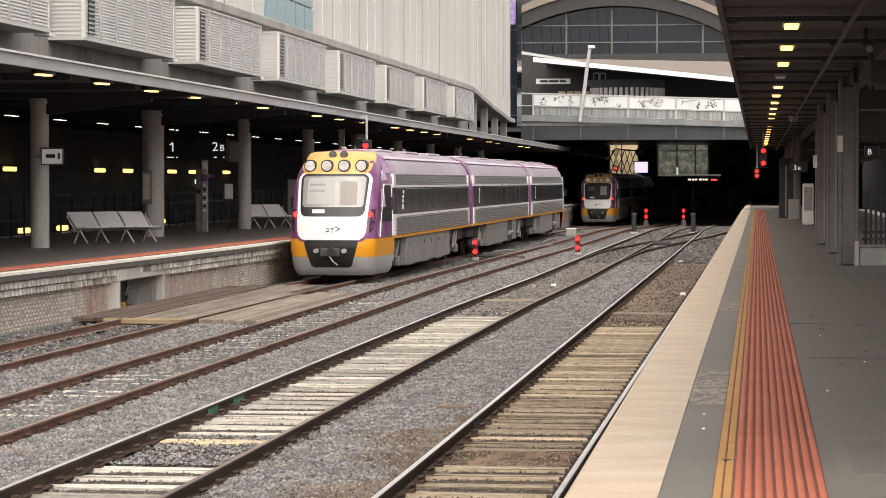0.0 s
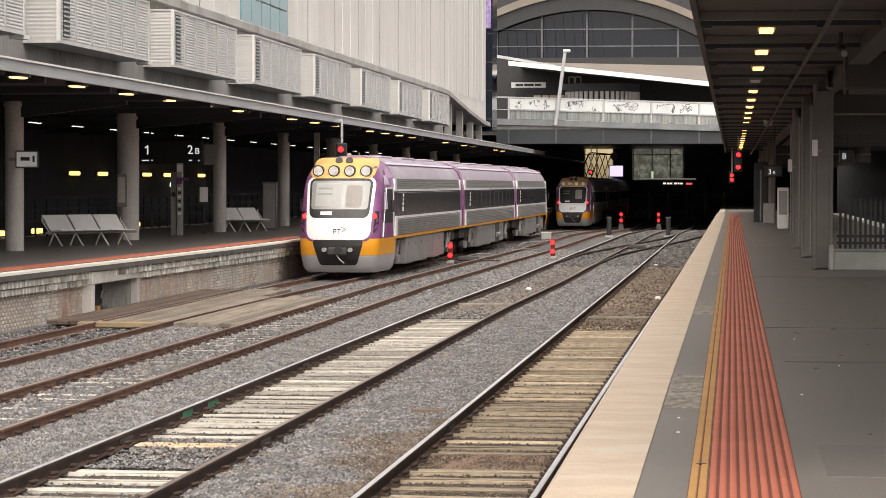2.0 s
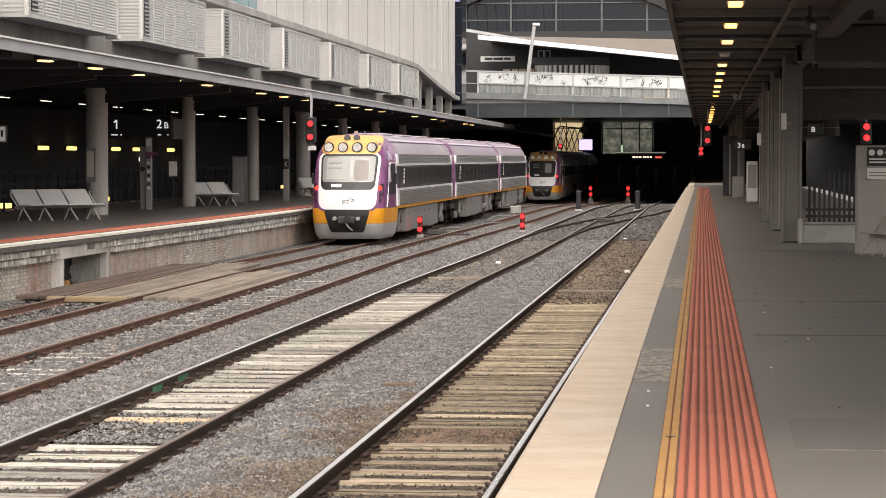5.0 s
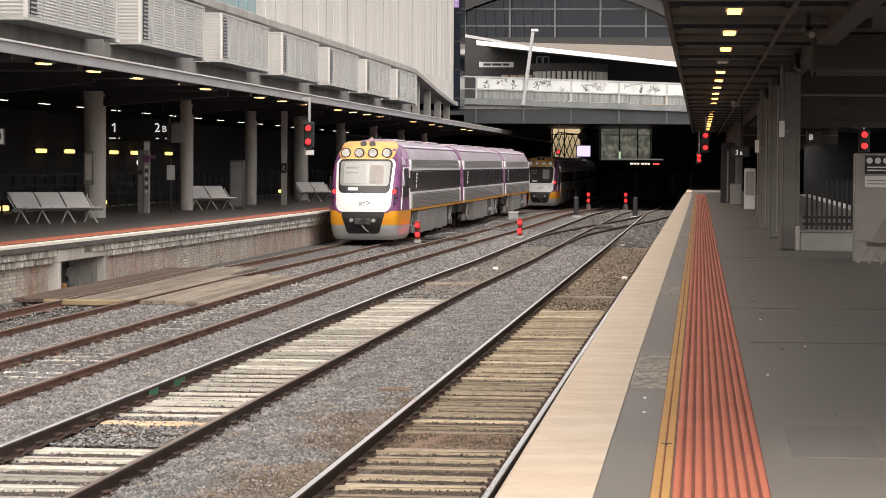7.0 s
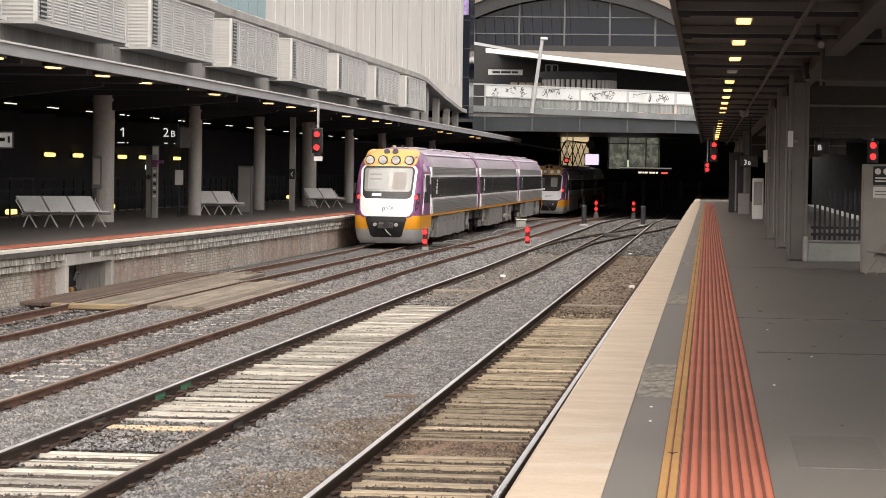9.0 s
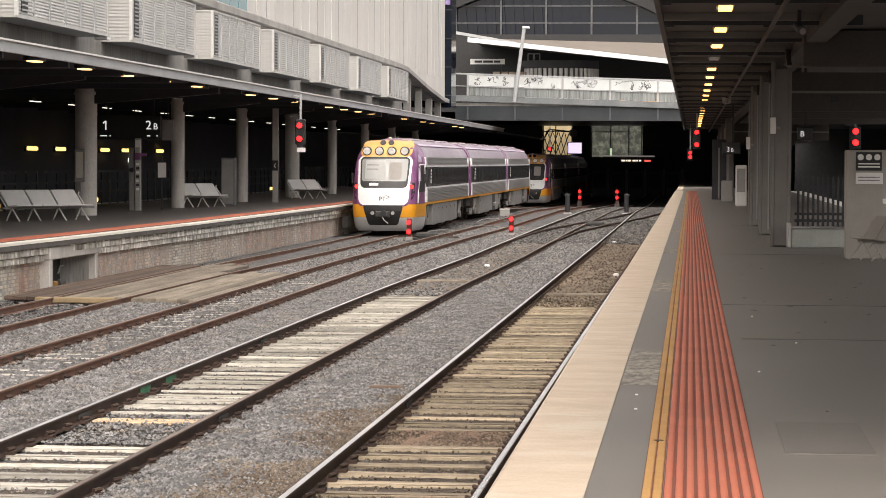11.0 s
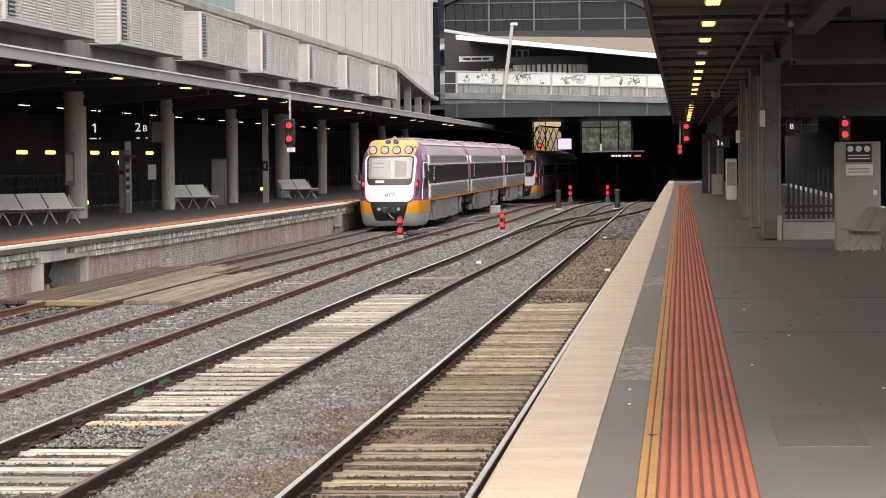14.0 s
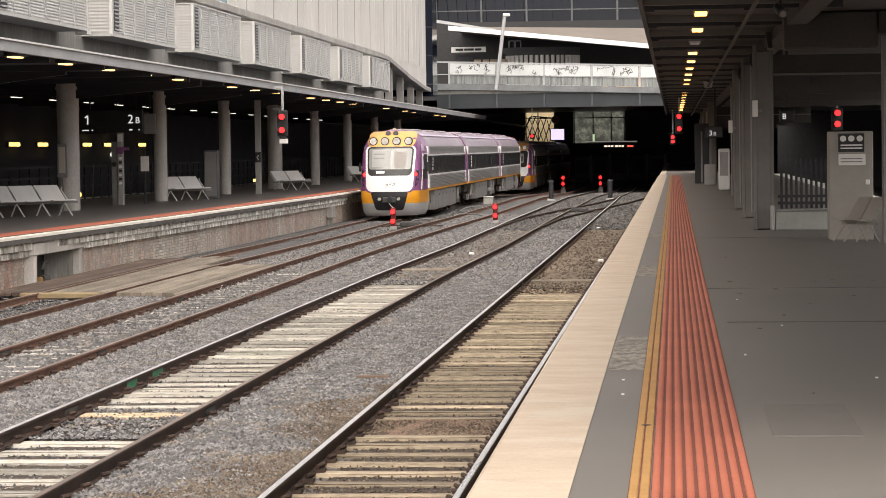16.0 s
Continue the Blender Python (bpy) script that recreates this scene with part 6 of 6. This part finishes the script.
for z in (1.52, 1.58):
    part("lettering_bar", Mesh().box(-0.2, 0.22, -0.03, -0.025, z, z + 0.02), BEAM, paper)
part("lock", Mesh().soft_box(0.28, 0.36, -0.03, 0.0, 1.08, 1.18, 0.01), WHITE, kiosk_box)
shaded = bench(3.2, 49.6, -66, 2, "metal seats by the cabinet, their shade put in as a grey colour")
shaded.scale = (0.55, 0.62, 0.92)
# Darker cabinet colour on this bench paints in its shade.
for o in shaded.children:
    o.data.materials[0] = BEIGE
stout = thing("stout_post", "dark grey roof post at the platform bench", "column", (4.05, 48.2, PLAT))
part("shaft", Mesh().soft_box(-0.16, 0.16, -0.16, 0.16, 0, 4.1, 0.02), BEAM, stout)
part("cap", Mesh().soft_box(-0.25, 0.25, -0.25, 0.25, 4.0, 4.12, 0.02), BEAM, stout)

for at, z in (((1.75, 56.45, PLAT), 2.5), ((1.62, 74.9, PLAT), 2.25)):
    pl = thing("column_plate", "small white plate fixed to a canopy column", "sign", at)
    part("plate", Mesh().soft_box(-0.02, 0.1, -0.03, 0.0, z, z + 0.36, 0.006), WHITE, pl)
    part("bracket", Mesh().box(0.1, 0.2, -0.02, 0.3, z + 0.1, z + 0.16), BEAM, pl)
d3 = thing("platform_display", "dark hanging platform display with lit numerals", "sign", (1.62, 100, 3.72))
part("case", Mesh().soft_box(-0.4, 0.3, 0, 0.2, -0.45, 0.0, 0.02), BLACK, d3)
part("hanger", Mesh().box(-0.03, 0.03, 0.06, 0.12, 0.0, 1.6), DARK, d3)
lettered(d3, "3", -0.18, -0.36, 0.28, LETTER)
lettered(d3, "B", -0.02, -0.36, 0.19, LETTER)
d4 = thing("platform_display", "dark hanging platform display with a lit letter", "sign", (2.72, 60, 3.7))
part("case", Mesh().soft_box(-0.25, 0.1, 0, 0.2, -0.22, 0.08, 0.02), BLACK, d4)
part("hanger", Mesh().box(-0.1, -0.04, 0.06, 0.12, 0.08, 1.6), DARK, d4)
lettered(d4, "B", -0.14, -0.14, 0.18, LETTER)
cctv = thing("cctv_camera", "dark tube camera under the canopy", "camera", (1.66, 40, 5.3))
part("mount", Mesh().rod((0, 0, -0.3), (0, 0, 0.1), 0.03, 8), DARK, cctv)
part("tube", Mesh().rod((-0.02, 0.15, -0.2), (0.04, -0.25, -0.32), 0.075, 14), GREYPOST, cctv, smooth=40)
part("lens", Mesh().rod((0.04, -0.25, -0.32), (0.045, -0.27, -0.326), 0.05, 14), CONCRETE, cctv)
dome = thing("dome_camera", "pale dome camera under the canopy", "camera", (1.25, 92, 5.2))
part("dome", Mesh().rod((0, 0, -0.15), (0, 0, 0.12), 0.14, 14, 0.18), CONCRETE, dome, smooth=40)
vend = thing("vending_machine", "white vending machine by the canopy columns", "vending machine", (1.95, 109, PLAT))
part("body", Mesh().soft_box(-0.05, 0.42, 0, 0.8, 0, 1.75, 0.04), WHITE, vend)
part("panel", Mesh().box(0.0, 0.36, -0.012, 0.0, 0.6, 1.6), CONCRETE, vend, "pale lit front")
litter = thing("waste_bin", "pale square waste bin on the platform", "bin", (1.75, 122, PLAT))
part("body", Mesh().soft_box(-0.3, 0.25, 0, 0.55, 0, 1.0, 0.04), CONCRETE, litter)
part("post", Mesh().box(-0.05, 0.05, 0.2, 0.3, 1.0, 2.2), BEAM, litter)
for y in (128, 134, 141):
    sl = thing("dark_shelter_panel", "dark upright panel on the platform", "panel", (1.15 + (y - 128) * 0.02, y, PLAT))
    part("sheet", Mesh().soft_box(-0.1, 0.6, 0, 0.12, 0, 3.0, 0.02), DARK, sl)
    part("edge", Mesh().box(0.2, 0.28, -0.02, 0.0, 0.05, 2.6), BEAM, sl)
for i in range(14):
    lamp = thing("tube_light", "cool tube light over the far platform edge", "ceiling light", (7.2, 112 + i * 4.4, 5.32), group="far edge tube lights")
    part("batten", Mesh().box(-0.08, 0.08, -0.9, 0.9, -0.12, 0.0), DARK, lamp)
    part("tube", Mesh().box(-0.03, 0.03, -0.8, 0.8, -0.145, -0.12), COOL, lamp)
# Black wall stands for darkness; the roof is added to block sky light.
solid("wall_far_right", Mesh().box(24, 24.4, -30, 300, -0.2, 5.7), BLACK, "added wall painted black for the darkness beyond the outer tracks", kind="structure")
solid("roof_far_right", Mesh().box(8.2, 24, 95, 300, 5.4, 5.6), DARK, "added roof keeping sky light off the outer tracks", kind="structure")

# Black wall added to hide the bridge and read as darkness.
solid("wall_outer_end", Mesh().box(7.6, 23.9, 188, 188.4, -0.2, 9.8), BLACK, "added black wall standing for the darkness past the outer tracks", kind="structure")

# ---- things in the concourse ----
screen = thing("advert_screen", "glowing pale purple advertising screen", "screen", (-11.9, 262, 3.9))
part("panel", Mesh().soft_box(-0.75, 0.75, 0, 0.2, -0.2, 1.05, 0.03), BLACK, screen)
part("display", Mesh().box(-0.68, 0.68, -0.02, 0.0, -0.12, 0.98), glow("purple_screen", (0.55, 0.5, 0.85), 0.9), screen, "glowing lilac display")
part("column", Mesh().box(-0.1, 0.1, 0.05, 0.15, -4.6, -0.2), DARK, screen)
esc = thing("escalator_frame", "black criss-cross steel frame before a bright window", "frame", (-14.9, 275, 3.4))
for i in range(6):
    part("brace", Mesh().rod((-1.6 + i * 0.62, 0, 0.1), (-0.6 + i * 0.62, 0, 2.9), 0.06, 6), BLACK, esc)
    part("brace", Mesh().rod((-0.6 + i * 0.5, 0.1, 0.1), (-1.8 + i * 0.62, 0.1, 2.6), 0.05, 6), BLACK, esc)
part("handrail", Mesh().line([(-2.2, 0, -0.3), (-0.4, 0, 3.0), (2.6, 0, 2.7)], 0.08, 6), BLACK, esc)
part("pillar", Mesh().box(-0.15, 0.15, 0.1, 0.3, -3.6, 0.1), DARK, esc)
part("disc", Mesh().rod((2.2, -0.1, 2.6), (2.2, 0.0, 2.6), 0.45, 20), BEAM, esc, "grey round sign")
shop = thing("concourse_kiosk", "small concourse shop with a white edged roof and lit sign", "kiosk", (-6.2, 280, 0.0))
part("roof", Mesh().soft_box(-3.4, 2.2, -0.6, 3.0, 3.35, 3.6, 0.05), FASCIA, shop)
# White roof edge glows faintly, in place of light on it.
part("roof_edge", Mesh().box(-3.42, 2.22, -0.64, -0.6, 3.52, 3.62), glow("glowing_edge", (0.95, 0.93, 0.9), 0.12), shop)
part("counter", Mesh().box(-3.2, 2.0, 0, 2.6, -0.7, 3.35), DARK, shop)
SIGNLIT = glow("sign_white", (1.0, 0.85, 0.7), 0.7)
for x0, x1 in ((-1.4, -1.05), (-0.95, -0.75), (-0.68, -0.4), (-0.2, 0.15), (0.22, 0.4), (0.5, 0.75)):
    part("sign_bar", Mesh().box(x0, x1, -0.05, 0.0, 2.98, 3.16), SIGNLIT, shop, "lit sign, plain bar")
part("red_bar", Mesh().box(1.1, 1.8, -0.05, 0.0, 2.95, 3.15), glow("sign_red", (0.9, 0.12, 0.1), 0.6), shop)
solid("green_sign", Mesh().box(-8.9, -8.68, 281, 281.1, 3.55, 4.4), glow("exit_green", (0.7, 1.0, 0.65), 0.35), "small lit green and white sign", "sign")
solid("lit_counter", Mesh().box(-9.1, -8.1, 280.6, 280.7, 2.95, 3.55), glow("counter_light", (0.9, 0.95, 0.8), 0.45), "small lit counter sign in the concourse", "sign")
for i in range(5):
    g = thing("ticket_barrier", "dark ticket barrier cabinet in the concourse", "barrier", (-9.4 + i * 1.9, 262, -0.7))
    part("cabinet", Mesh().soft_box(-0.75, 0.75, 0, 1.2, 0, 2.7, 0.05), GREYPOST, g)
    part("face", Mesh().box(-0.6, 0.6, -0.02, 0.0, 1.0, 2.4), DARK, g)
    part("pillar", Mesh().box(0.8, 1.05, 0, 0.3, 0, 2.9), CONCRETE if i == 1 else BEAM, g)

# scrawls on the bridge parapet: wandering dark strokes with no words in them
scr = random.Random(11)
for i in range(0, 4):
    x0 = -17.8 + 0.937 * (1.06 + i * 3.83)
    m = Mesh()
    for _ in range(9):
        x, z = x0 + scr.uniform(0.3, 2.8), 8.33 + scr.uniform(0.2, 0.6)
        low = lambda u: -0.031 * (u + 6.3)
        pts = [(x, 192 - 0.17, z + low(x))]
        for _ in range(7):
            x, z = x + scr.uniform(-0.12, 0.2), min(9.06, max(8.4, z + scr.uniform(-0.25, 0.25)))
            pts.append((x, 192 - 0.17, z + low(x)))
        m.line(pts, 0.016, 4)
    solid("graffiti", m, DARK, "dark scrawled paint on a white parapet panel", "graffiti", kind="stuff")


# ---- what moves ----
RUN = [(0, 75.2), (1, 78.25), (2, 81.35), (3, 84.5), (4, 87.6), (5, 90.5), (6, 93.1), (7, 95.5), (8, 97.8), (9, 100.0), (10, 102.15), (11, 104.2), (12, 106.15), (13, 107.9), (14, 109.45), (15, 110.85), (16, 112.0)]
tip_at = lambda t: float(np.interp(t, [r[0] for r in RUN], [r[1] for r in RUN])) * 0.987 + 0.5


def motions():
    walk(train, [(t, pose(path_x(TRACK_D, tip_at(t) + 12) + float(np.interp(t, (0, 8, 16), (0.13, 0.17, 0.27))), tip_at(t), sag(tip_at(t)))) for t in range(17)])
    beat = [i * 0.16 for i in range(101)]
    for w, y in WHEELS:
        walk(w, [(t, pose(0, y, 0.425, -math.degrees((tip_at(t) - tip_at(0)) / 0.425))) for t in beat])


motions()
